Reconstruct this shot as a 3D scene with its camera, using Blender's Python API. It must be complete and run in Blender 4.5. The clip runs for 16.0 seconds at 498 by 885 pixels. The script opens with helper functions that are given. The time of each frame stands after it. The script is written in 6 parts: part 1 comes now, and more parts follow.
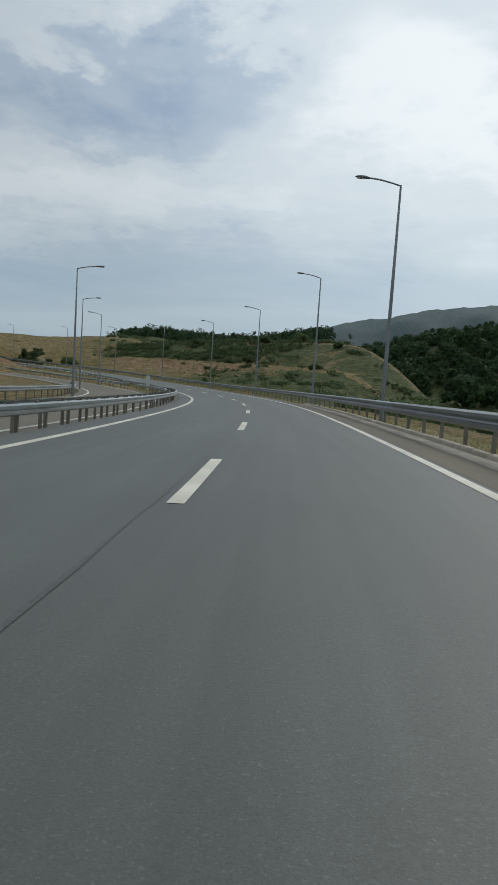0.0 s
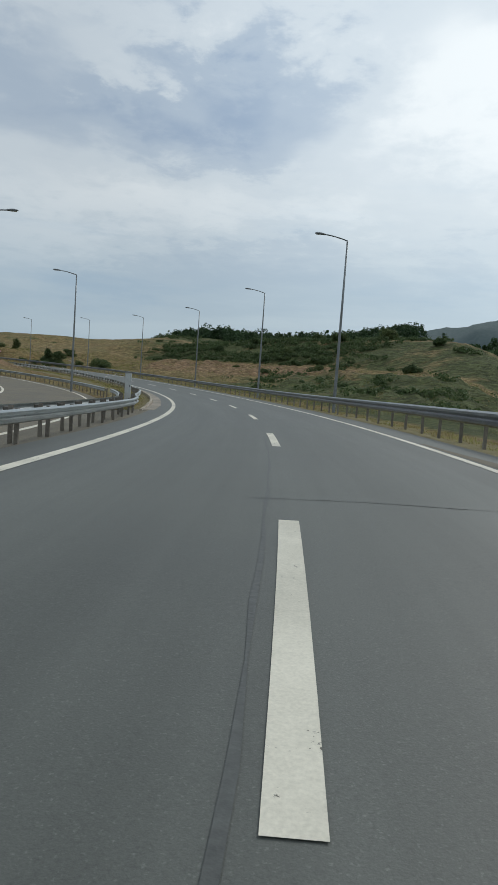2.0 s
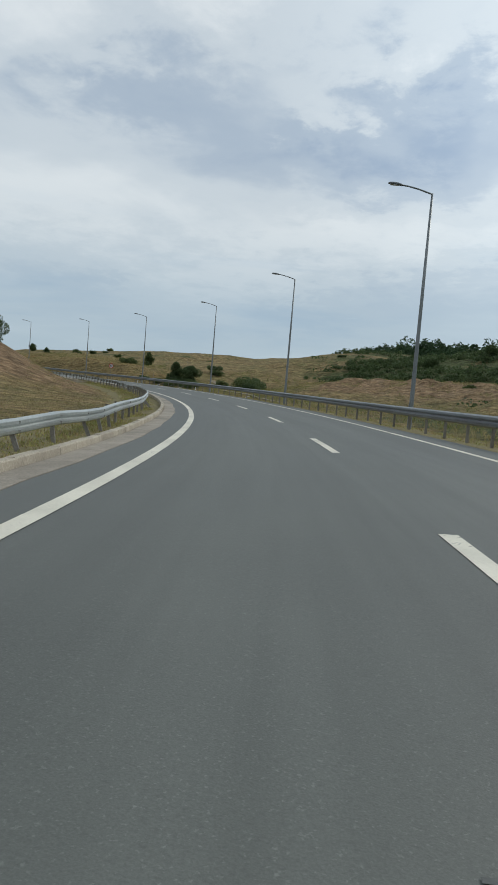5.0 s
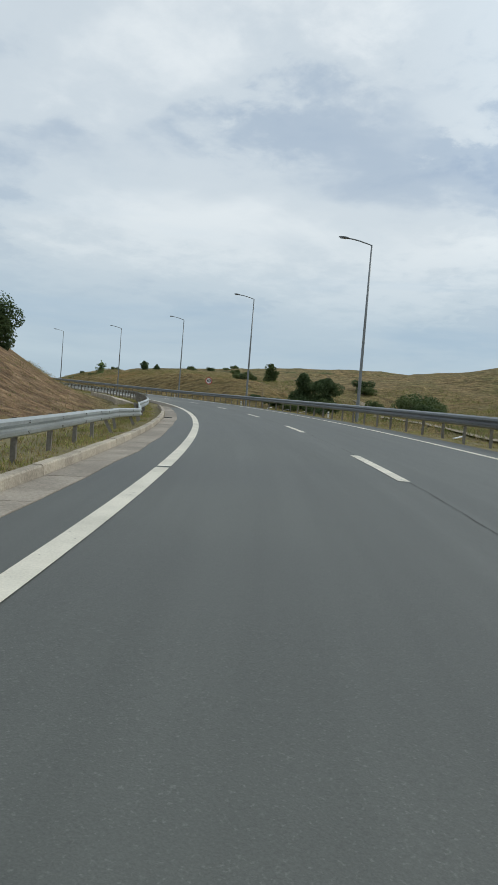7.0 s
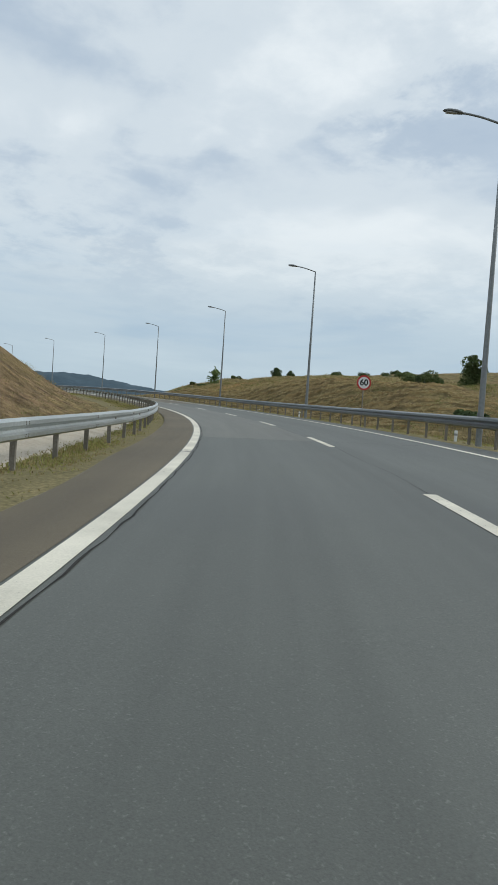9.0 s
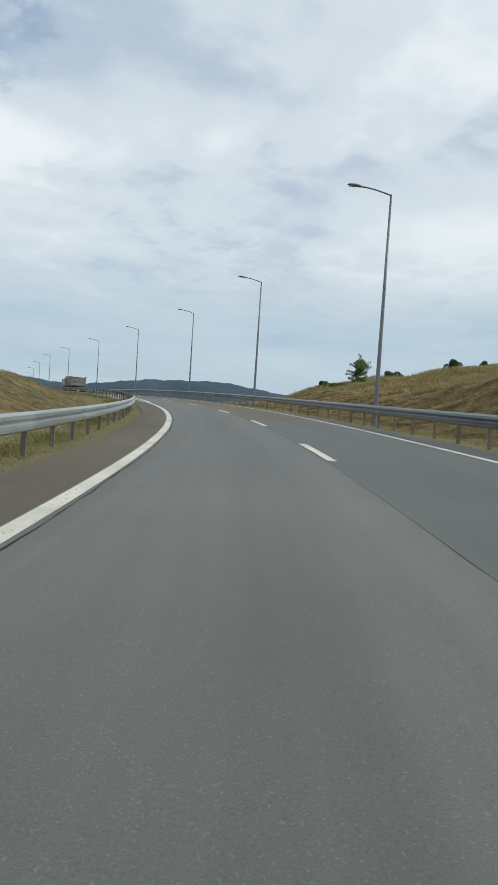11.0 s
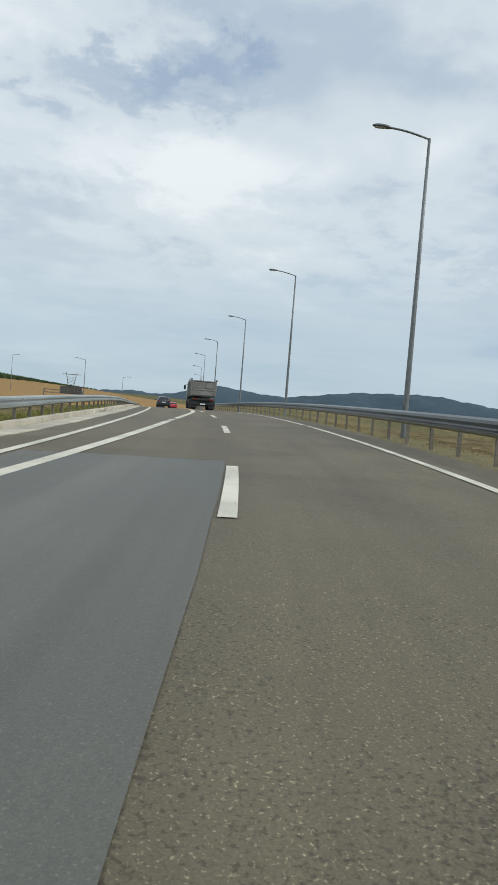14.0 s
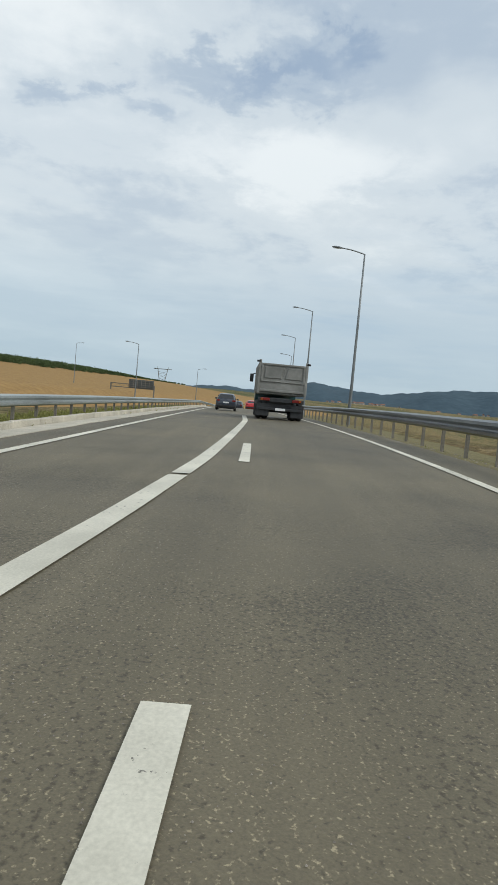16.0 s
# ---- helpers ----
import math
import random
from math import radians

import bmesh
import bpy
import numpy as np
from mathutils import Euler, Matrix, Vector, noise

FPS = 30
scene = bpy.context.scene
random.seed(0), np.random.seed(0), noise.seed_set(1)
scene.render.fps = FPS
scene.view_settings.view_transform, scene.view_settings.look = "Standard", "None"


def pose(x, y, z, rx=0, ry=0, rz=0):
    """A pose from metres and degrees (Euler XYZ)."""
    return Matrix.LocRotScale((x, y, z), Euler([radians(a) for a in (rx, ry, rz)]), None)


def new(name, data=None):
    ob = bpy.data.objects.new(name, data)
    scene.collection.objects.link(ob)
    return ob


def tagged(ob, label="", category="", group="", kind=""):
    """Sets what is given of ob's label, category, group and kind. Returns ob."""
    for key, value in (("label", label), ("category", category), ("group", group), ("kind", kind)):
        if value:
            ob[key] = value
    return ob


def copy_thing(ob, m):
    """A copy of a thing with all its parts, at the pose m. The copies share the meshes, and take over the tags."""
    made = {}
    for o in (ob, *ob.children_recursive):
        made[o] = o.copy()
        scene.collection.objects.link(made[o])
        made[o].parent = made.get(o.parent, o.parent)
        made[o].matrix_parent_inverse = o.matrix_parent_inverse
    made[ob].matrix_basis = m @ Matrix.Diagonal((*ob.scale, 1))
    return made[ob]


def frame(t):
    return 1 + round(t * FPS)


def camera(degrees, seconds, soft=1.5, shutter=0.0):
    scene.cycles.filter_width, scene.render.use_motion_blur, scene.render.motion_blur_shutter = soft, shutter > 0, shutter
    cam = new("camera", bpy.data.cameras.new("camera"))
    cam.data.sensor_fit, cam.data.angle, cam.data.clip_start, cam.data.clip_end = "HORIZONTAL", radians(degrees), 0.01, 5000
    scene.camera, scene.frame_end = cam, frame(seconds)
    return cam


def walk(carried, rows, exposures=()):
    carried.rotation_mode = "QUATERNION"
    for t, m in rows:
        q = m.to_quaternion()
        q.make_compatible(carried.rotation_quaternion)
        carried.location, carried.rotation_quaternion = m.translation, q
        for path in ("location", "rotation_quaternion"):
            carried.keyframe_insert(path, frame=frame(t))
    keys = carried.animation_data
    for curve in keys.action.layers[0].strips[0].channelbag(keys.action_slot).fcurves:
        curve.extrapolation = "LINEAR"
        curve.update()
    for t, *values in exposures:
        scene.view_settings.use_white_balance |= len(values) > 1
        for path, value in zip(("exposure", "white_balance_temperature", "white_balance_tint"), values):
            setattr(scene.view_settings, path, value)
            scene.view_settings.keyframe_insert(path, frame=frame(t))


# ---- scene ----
cam = camera(40.3, 16.0, soft=1.4)

# The drive: seconds, place, tilt, heading and lean in degrees.
PATH = [
    (0.0, 0.761, 12.962, 0.381, 84.378, 5.372, 3.801),
    (0.5, 0.080, 23.304, 0.166, 84.771, 6.379, 3.848),
    (1.0, -0.839, 33.463, -0.026, 84.606, 8.167, 3.007),
    (1.5, -1.998, 43.351, -0.200, 84.762, 9.591, 3.620),
    (2.0, -3.428, 53.174, -0.363, 84.793, 11.253, 4.068),
    (2.5, -5.224, 63.104, -0.522, 85.265, 13.386, 4.477),
    (3.0, -7.461, 72.963, -0.672, 85.092, 16.175, 3.326),
    (3.5, -10.132, 82.579, -0.801, 85.802, 18.810, 3.082),
    (4.0, -13.306, 92.094, -0.904, 85.742, 21.537, 4.481),
    (4.5, -17.063, 101.648, -0.969, 85.971, 24.305, 4.890),
    (5.0, -21.296, 111.127, -0.986, 86.224, 27.246, 4.820),
    (5.5, -25.891, 120.384, -0.950, 86.478, 30.368, 4.750),
    (6.0, -30.895, 129.300, -0.863, 86.731, 33.540, 4.679),
    (6.5, -36.364, 137.808, -0.730, 87.315, 36.729, 4.350),
    (7.0, -42.351, 146.060, -0.553, 87.264, 39.529, 4.574),
    (7.5, -48.921, 154.178, -0.341, 87.138, 42.659, 4.395),
    (8.0, -55.965, 161.987, -0.112, 87.711, 45.712, 4.572),
    (8.5, -63.326, 169.336, 0.114, 87.417, 48.925, 4.842),
    (9.0, -71.091, 176.294, 0.335, 87.602, 52.290, 3.807),
    (9.5, -79.383, 182.898, 0.556, 87.449, 55.644, 3.882),
    (10.0, -88.053, 189.051, 0.778, 87.407, 58.614, 3.599),
    (10.5, -96.896, 194.692, 1.001, 87.444, 61.463, 3.663),
    (11.0, -105.833, 199.830, 1.232, 87.480, 64.087, 3.726),
    (11.5, -114.802, 204.488, 1.475, 87.517, 66.424, 3.790),
    (12.0, -123.698, 208.621, 1.734, 87.704, 68.869, 4.005),
    (12.5, -132.451, 212.177, 2.005, 87.473, 72.045, 3.884),
    (13.0, -141.170, 215.151, 2.280, 87.499, 75.221, 4.504),
    (13.5, -149.941, 217.542, 2.551, 87.525, 78.559, 3.759),
    (14.0, -158.590, 219.379, 2.804, 87.375, 81.470, 4.473),
    (14.5, -166.950, 220.749, 3.029, 87.442, 84.343, 3.777),
    (15.0, -175.146, 221.726, 3.226, 86.918, 86.524, 4.174),
    (15.5, -183.341, 222.367, 3.392, 86.957, 88.148, 4.212),
    (16.0, -191.554, 222.754, 3.523, 86.405, 89.336, 5.172),
]
EXPOSURE = [(0.0, -0.33, 6350, 7), (1.0, -0.28, 6350, 7), (2.5, -0.22, 6370, 7), (4.0, -0.15, 6400, 7), (6.5, 0.0, 6420, 7), (9.5, 0.13, 6450, 7), (12.0, 0.14, 6480, 7), (16.0, 0.12, 6500, 7)]
walk(cam, [(t, pose(x, y, z, tilt, 0, way) @ pose(0, 0, 0, 0, 0, lean)) for t, x, y, z, tilt, way, lean in PATH], EXPOSURE)

# ---- the road's line: bend per metre every 20 m, height every 40 m ----
BEND = [0.00412, 0.00364, 0.00316, 0.00271, 0.0021, 0.00229, 0.00463, 0.00486, 0.00458, 0.00516, 0.00539, 0.00586, 0.00506, 0.00525, 0.00574, 0.00526, 0.00488, 0.00569, 0.00505, 0.0031, 0.00216, 0.00074, -0.00013, -0.00095, -0.00176]
RISE = [0.85, -0.0, -0.89, -1.56, -2.02, -1.86, -1.1, -0.26, 0.64, 1.78, 2.52, 2.48, 2.3]
LAMPS = [42.7, 67.3, 93.2, 118.5, 143.6, 168.8, 194.0, 219.2, 244.2, 269.7, 294.7, 319.9, 345.3, 370.7, 396.2]
BANK = 0.0225
S0, S1 = -180.0, 1300.0


def natural(xk, yk, x):
    """A smooth curve through the knots."""
    xk, yk = np.asarray(xk, float), np.asarray(yk, float)
    n, h = len(xk), np.diff(xk)
    a, r = np.eye(n), np.zeros(n)
    for i in range(1, n - 1):
        a[i, i - 1], a[i, i], a[i, i + 1] = h[i - 1], 2 * (h[i - 1] + h[i]), h[i]
        r[i] = 6 * ((yk[i + 1] - yk[i]) / h[i] - (yk[i] - yk[i - 1]) / h[i - 1])
    m = np.linalg.solve(a, r)
    i = np.clip(np.searchsorted(xk, x) - 1, 0, n - 2)
    p, q = (xk[i + 1] - x) / h[i], (x - xk[i]) / h[i]
    return p * yk[i] + q * yk[i + 1] + ((p**3 - p) * m[i] + (q**3 - q) * m[i + 1]) * h[i] ** 2 / 6


S = np.arange(S0, S1 + 0.1, 1.0)
inner = (S >= -60) & (S <= 420)
bend = np.zeros(len(S))
bend[inner] = natural(np.arange(-60, 421, 20.0), BEND, S[inner])
bend[S > 420] = BEND[-1] + np.clip((S[S > 420] - 420) / 40, 0, 1) * (-0.0009 - BEND[-1])
rise = np.zeros(len(S))
rise[inner] = natural(np.arange(-60, 421, 40.0), RISE, S[inner])
rise[S < -60] = RISE[0] - 0.024 * (S[S < -60] + 60)
rise[S > 420] = RISE[-1] - 0.028 * np.minimum(S[S > 420] - 420, 130) - 0.006 * np.maximum(S[S > 420] - 550, 0)
i0 = int(np.argmin(abs(S)))
turn = np.cumsum((bend + np.r_[bend[0], bend[:-1]]) / 2)
turn -= turn[i0]
LX, LY = np.cumsum(-np.sin(turn)), np.cumsum(np.cos(turn))
LX, LY = LX - LX[i0], LY - LY[i0]


def head_at(s):
    return np.interp(s, S, turn)


def on_road(s, u, z=0.0):
    """World place s metres along the road, u to the right of its middle line, z over the road's surface."""
    a = head_at(s)
    uu = np.clip(u, -6.0, 6.0)
    return np.stack([np.interp(s, S, LX) + u * np.cos(a), np.interp(s, S, LY) + u * np.sin(a),
                     np.interp(s, S, rise) + BANK * uu + z], -1)


def along(x, y):
    """The nearest s and the offset u of world places."""
    x, y = np.ravel(x), np.ravel(y)
    s, u = np.empty(len(x)), np.empty(len(x))
    for k in range(0, len(x), 4000):
        d = (x[k:k + 4000, None] - LX) ** 2 + (y[k:k + 4000, None] - LY) ** 2
        i = d.argmin(1)
        dx, dy = x[k:k + 4000] - LX[i], y[k:k + 4000] - LY[i]
        s[k:k + 4000] = S[i] - dx * np.sin(turn[i]) + dy * np.cos(turn[i])
        u[k:k + 4000] = dx * np.cos(turn[i]) + dy * np.sin(turn[i])
        far = (i == 0) | (i == len(S) - 1)
        sign = np.where(u[k:k + 4000] >= 0, 1, -1)
        u[k:k + 4000] = np.where(far, sign * np.sqrt(d[np.arange(len(i)), i]), u[k:k + 4000])
        s[k:k + 4000] = np.clip(s[k:k + 4000], S0, S1)
    return s, u


def smooth(t):
    t = np.clip(t, 0, 1)
    return t * t * (3 - 2 * t)


def window(s, a, b, c, d):
    return smooth((s - a) / (b - a)) * (1 - smooth((s - c) / (d - c)))


def waves(x, y, size, seed):
    """Soft irregular relief between -1 and 1."""
    rng, out = np.random.RandomState(seed), 0.0
    for k in range(7):
        a, f = rng.uniform(0, 6.283), rng.uniform(0.6, 1.9) * 6.283 / size
        out = out + np.sin((x * np.cos(a) + y * np.sin(a)) * f + rng.uniform(0, 6.283)) / 7 ** 0.5 * 0.6
    return out


def road2_mid(s):
    return -8.8 - 0.0012 * np.maximum(s - 50, 0) ** 2


def hill_edge(r):
    """Where the hill on the right begins, by the distance from the road."""
    return 67 + 0.87 * r


def hill_profile(r):
    """Height of the terraced hillside over the road, by the distance from it."""
    return np.interp(r, [7.5, 14, 26, 35, 41, 46, 56, 66, 71, 90, 130, 160, 200, 280], [0, 0.5, 1.5, 3.2, 4.3, 4.4, 8.4, 11.6, 11.7, 12.2, 13.2, 12.5, 8.0, 2.0])


def land(x, y):
    """Height of the land, and how green, bare and ripe it is."""
    x, y = np.asarray(x, float), np.asarray(y, float)
    s, u = along(x, y)
    base = np.interp(s, S, rise) + BANK * np.clip(u, -6, 6)
    r, l = np.maximum(u, 0), np.maximum(-u, 0)
    z = np.full(len(x), -0.3)
    rough = waves(x, y, 9, 1) * 0.25 + waves(x, y, 34, 2) * 0.8
    # right: the valley before the hill
    edge = hill_edge(r)
    hill = smooth((s - edge) / 36) * (1 - smooth((s - 162 - 1.15 * np.minimum(r, 40) - 0.55 * np.clip(r - 40, 0, 100)) / 52))
    z -= (1 - smooth((s - edge) / 40)) * 7.5 * smooth((r - 8) / 40)
    knoll = (0.5 * rough + 0.28 * waves(x, y, 5.5, 3)) * smooth((r - 10) / 10) * (1 - 0.7 * window(r, 40, 42, 46, 48)) * (1 - 0.6 * window(r, 64, 66, 72, 78))
    z += hill * (hill_profile(r) * (1 - 0.24 * smooth((s - 195) / 50)) + knoll)
    # right: the hollow with the track, and the ridge behind it
    hollow = smooth((s - 160 - 0.35 * r) / 50) * (1 - smooth((s - 222) / 26))
    z += (1 - hill) * smooth((s - edge) / 40) * (1 - smooth((s - 300) / 30)) * (6.5 - 1.9 * smooth((s - 185) / 30)) * smooth((r - 30) / 60)
    # right: the cut bank
    over = np.maximum(r - 13, 0)
    cut = window(s - 0.95 * np.minimum(over, 40) * (s > 270), 222, 248, 294, 318)
    low_end = smooth((s - 270) / 22) * smooth((r - 10) / 3) * (1 - smooth((r - 13) / 3.5))
    back = smooth((s - 256) / 16) * smooth((r - 13.5) / 4.5) * (1 - smooth((r - 30) / 16)) * (1 - 2.5 * smooth((s - 286) / 12))
    z += cut * ((3.2 - 0.9 * low_end) * smooth((r - 7.8) / 6.5) + 0.6 * back + (0.045 + 0.055 * smooth((s - 255) / 30)) * np.clip(r - 14, 0, 27) + (0.3 * rough + 0.16 * waves(x, y, 3.6, 71)) * smooth((r - 8) / 4) * (1 - hill))
    z += 1.2 * window(s, 304, 310, 314, 324) * window(r, 13.5, 18, 24, 34)
    # right: the fall to the plain
    z -= smooth((s - 316) / 60) * 9 * smooth((r - 8) / 70)
    # left: the flat, the embankment and the fields
    bank = window(s, 150, 196, 256, 295)
    z += bank * ((4.9 + 1.2 * smooth((s - 215) / 25)) * smooth((l - 7.6) / 13) + 0.22 * rough * smooth((l - 8) / 5)) * (1 - smooth((l - 30) / 30))
    tail = window(s, 270, 290, 308, 332) * smooth((l - 7.6) / 7) * (1 - smooth((l - 30) / 30))
    z += 1.8 * tail
    z += smooth((s - 262) / 60) * (0.085 * np.clip(l - 34, 0, 80) + 0.045 * smooth((s - 470) / 60) * np.clip(l - 112, 0, 110) - 2.4 * smooth((s - 345) / 40) * window(l, 10, 18, 30, 40) * (1 - smooth((s - 520) / 60)) + (0.014 * np.clip(s - 410, 0, 260) + 0.015 * np.clip(s - 420, 0, 130)) * smooth((l - 14) / 26) * (1 - 0.8 * smooth((s - 720) / 200)) + 0.35 * smooth((l - 8) / 10))
    z += (1 - smooth((s - 150) / 40)) * 0.02 * np.clip(l - 20, 0, 200)
    far = smooth((np.abs(u) - 150) / 250)
    z += base * (1 - far)
    mound = np.exp(-(((y - 335) / 75) ** 2)) * np.interp(x, [-20, 20, 60, 100, 250], [0, 0.5, 0.85, 1, 1])
    z += 35 * mound
    z += far * waves(x, y, 420, 5) * 3
    under = (np.abs(u) < 7.0) & (s > S0 + 1) & (s < S1 - 1)
    z = np.where(under, base - 0.45, z)
    side = u > 0
    face = window(r, 8, 10, 39, 43)
    slope = smooth((s - edge + 4) / 10) * np.where(s > edge + 30, hill, 1)
    # Near hill end: real green growth, deepened to carry its backlit shade in colour.
    green = side * slope * (face * (0.42 + 0.5 * (1 - smooth((s - 142) / 34))) + smooth((r - 45) / 3) * (0.68 + 0.12 * smooth((s - 165) / 25) * (1 - smooth((s - 240) / 30)))) + side * slope * 0.16 * waves(x, y, 26, 61) + 1.3 * mound
    green = green + side * (1 - smooth((s - edge) / 40)) * 0.7 * smooth((r - 9) / 10)
    green = green + 0.35 * hollow * smooth((r - 9) / 4) * (1 - smooth((r - 40) / 20)) * side
    ledge = hill * (0.8 * window(r, 39, 41, 44, 46.5) + 0.6 * window(r, 64, 65.5, 69, 73) + 0.62 * window(r, 12, 18, 38, 41) * smooth((s - 155) / 25)) + 0.35 * window(s - edge, 10, 16, 20, 27) * smooth((r - 40) / 15) * (1 - smooth((r - 72) / 6))
    bare = np.where(side, ledge + 0.4 * cut * smooth((r - 8) / 2) * (1 - smooth((r - 15) / 3)), np.maximum(window(s, 156, 174, 262, 295) * (1 - 0.35 * smooth((s - 200) / 12)) * smooth((l - 7.4 + 0.9 * waves(x, y, 8, 41)) / 1.5) * (1 - smooth((l - 24) / 6)), 0.8 * tail))
    ripe = np.where(side, 0.8 * cut * smooth((r - 8) / 2) * (1 - smooth((r - 15) / 4)) + 0.2 * smooth((s - 310) / 20), smooth((s - 290) / 40) * smooth((l - 12) / 8) * (1 - smooth((s - 740) / 130)))
    green = green * (1 - np.where(side, np.clip(ledge, 0, 1), 0)) * np.where(side & (r < 90), 1 - 0.7 * smooth((s - 208 - 0.35 * r) / 25), 1)
    green = green + side * cut * (0.36 + 0.3 * waves(x, y, 9, 77)) * smooth((r - 12.5) / 3) * smooth((s - 255) / 20)
    green = green + (s > 700) * smooth((s - 740) / 130) * (0.5 + 0.35 * waves(x, y, 160, 88))
    return z, np.clip(green, 0, 1), np.clip(bare, 0, 1), np.clip(ripe, 0, 1)


def land_z(x, y):
    return float(land(np.array([x]), np.array([y]))[0][0])


# ---- world, sun ----
world = bpy.data.worlds.new("overcast_sky")
scene.world = world
world.use_nodes = True
wn, wl = world.node_tree.nodes, world.node_tree.links
wn.clear()


def wnode(kind, **values):
    n = wn.new(kind)
    for k, v in values.items():
        n.inputs[k].default_value = v
    return n


SUN_UP, SUN_TURN = radians(36), radians(27)
sky = wn.new("ShaderNodeTexSky")
sky.sky_type, sky.sun_disc, sky.sun_elevation, sky.sun_rotation = "NISHITA", False, SUN_UP, SUN_TURN
ways = wn.new("ShaderNodeTexCoord")
split = wn.new("ShaderNodeSeparateXYZ")
wl.new(ways.outputs["Generated"], split.inputs[0])


def wmath(op, a, b=None, clamp=False):
    n = wn.new("ShaderNodeMath")
    n.operation, n.use_clamp = op, clamp
    for k, v in enumerate((a, b)):
        if v is not None:
            if isinstance(v, (int, float)):
                n.inputs[k].default_value = v
            else:
                wl.new(v, n.inputs[k])
    return n.outputs[0]


low = wmath("ADD", wmath("MAXIMUM", split.outputs[2], 0.0), 0.17)
flat = wn.new("ShaderNodeCombineXYZ")
wl.new(wmath("DIVIDE", split.outputs[0], low), flat.inputs[0])
wl.new(wmath("DIVIDE", split.outputs[1], low), flat.inputs[1])


def cloud(scale, detail, rough, warp, offset):
    n = wnode("ShaderNodeTexNoise", Scale=scale, Detail=detail, Roughness=rough, Distortion=warp)
    m = wn.new("ShaderNodeMapping")
    m.inputs["Location"].default_value = offset
    wl.new(flat.outputs[0], m.inputs[0])
    wl.new(m.outputs[0], n.inputs["Vector"])
    return n.outputs["Fac"]


def wramp(fac, *stops):
    n = wn.new("ShaderNodeValToRGB")
    n.color_ramp.interpolation = "EASE"
    while len(n.color_ramp.elements) < len(stops):
        n.color_ramp.elements.new(0.5)
    for e, (at, col) in zip(n.color_ramp.elements, stops):
        e.position, e.color = at, (*col, 1)
    wl.new(fac, n.inputs[0])
    return n.outputs[0]


def wmix(fac, a, b, how="MIX"):
    n = wn.new("ShaderNodeMix")
    n.data_type, n.blend_type = "RGBA", how
    for sock, v in ((n.inputs[0], fac), (n.inputs[6], a), (n.inputs[7], b)):
        if isinstance(v, (int, float)):
            sock.default_value = v
        elif isinstance(v, tuple):
            sock.default_value = (*v, 1)
        else:
            wl.new(v, sock)
    return n.outputs[2]


large = cloud(0.95, 6, 0.5, 0.25, (3.1, 0.7, 0))
middle = cloud(2.6, 6, 0.5, 0.3, (7.3, 2.1, 0))
small = cloud(7.5, 7, 0.62, 0.2, (0.4, 5.2, 0))
fluff = wmath("ADD", wmath("MULTIPLY", large, 0.62), wmath("ADD", wmath("MULTIPLY", middle, 0.2), wmath("MULTIPLY", small, 0.13)))

# bearing to the left of north and height of a direction, in degrees, with ragged edges
bearing = wmath("ADD", wmath("MULTIPLY", wmath("ARCTAN2", wmath("MULTIPLY", split.outputs[0], -1.0), split.outputs[1]), 57.296), wmath("MULTIPLY", wmath("SUBTRACT", middle, 0.5), 34.0))
height = wmath("ADD", wmath("MULTIPLY", wmath("ARCSINE", split.outputs[2]), 57.296), wmath("MULTIPLY", wmath("SUBTRACT", wmath("ADD", wmath("MULTIPLY", large, 0.4), wmath("MULTIPLY", small, 0.6)), 0.5), 16.0))


def bank_of_cloud(az, up, wide, tall, amount):
    """A heavier (minus) or brighter (plus) stretch of cloud."""
    a = wmath("DIVIDE", wmath("SUBTRACT", bearing, az), wide)
    b = wmath("DIVIDE", wmath("SUBTRACT", height, up), tall)
    g = wmath("EXPONENT", wmath("MULTIPLY", wmath("ADD", wmath("MULTIPLY", a, a), wmath("MULTIPLY", b, b)), -1.0))
    return wmath("MULTIPLY", g, amount)


for az_up in ((16, 21, 11, 4.2, -0.15), (33, 25, 8, 4, -0.09), (12, 28, 8, 2.5, 0.05), (-7, 22, 8, 8, 0.09), (16, 13.5, 16, 2.6, 0.10), (26, 7.3, 15, 2.0, -0.10), (24, 22.8, 4, 1.6, 0.08), (40, 22, 7, 2.2, -0.07), (50, 14, 18, 3.0, 0.05),
              (57, 19, 6, 2.5, -0.05), (92, 24.5, 9, 1.7, -0.16), (82, 26.5, 5, 1.5, -0.12), (104, 21.5, 5, 1.8, -0.12), (93, 19, 16, 2.2, 0.07), (75, 21, 10, 4, 0.05), (78, 10, 22, 2.5, -0.03), (70, 16, 24, 6, 0.05), (-6, 24, 7, 3, 0.05)):
    fluff = wmath("ADD", fluff, bank_of_cloud(*az_up))
fluff = wmath("ADD", fluff, 0.03)
veil = wramp(fluff, (0.32, (0.345, 0.44, 0.585)), (0.42, (0.475, 0.56, 0.67)), (0.51, (0.665, 0.73, 0.795)), (0.64, (0.86, 0.90, 0.935)))
haze = wramp(wmath("MAXIMUM", split.outputs[2], 0.0), (0.0, (0.43, 0.55, 0.65)), (0.10, (0.475, 0.58, 0.675)), (0.3, (0.72, 0.77, 0.80)))
near_low = wramp(split.outputs[2], (0.08, (1, 1, 1)), (0.36, (0, 0, 0)))
stretch = wn.new("ShaderNodeMapping")
stretch.inputs["Scale"].default_value = (1.3, 1.3, 11.0)
wl.new(ways.outputs["Generated"], stretch.inputs[0])
layers = wnode("ShaderNodeTexNoise", Scale=1.5, Detail=5.0, Roughness=0.55, Distortion=0.3)
wl.new(stretch.outputs[0], layers.inputs["Vector"])
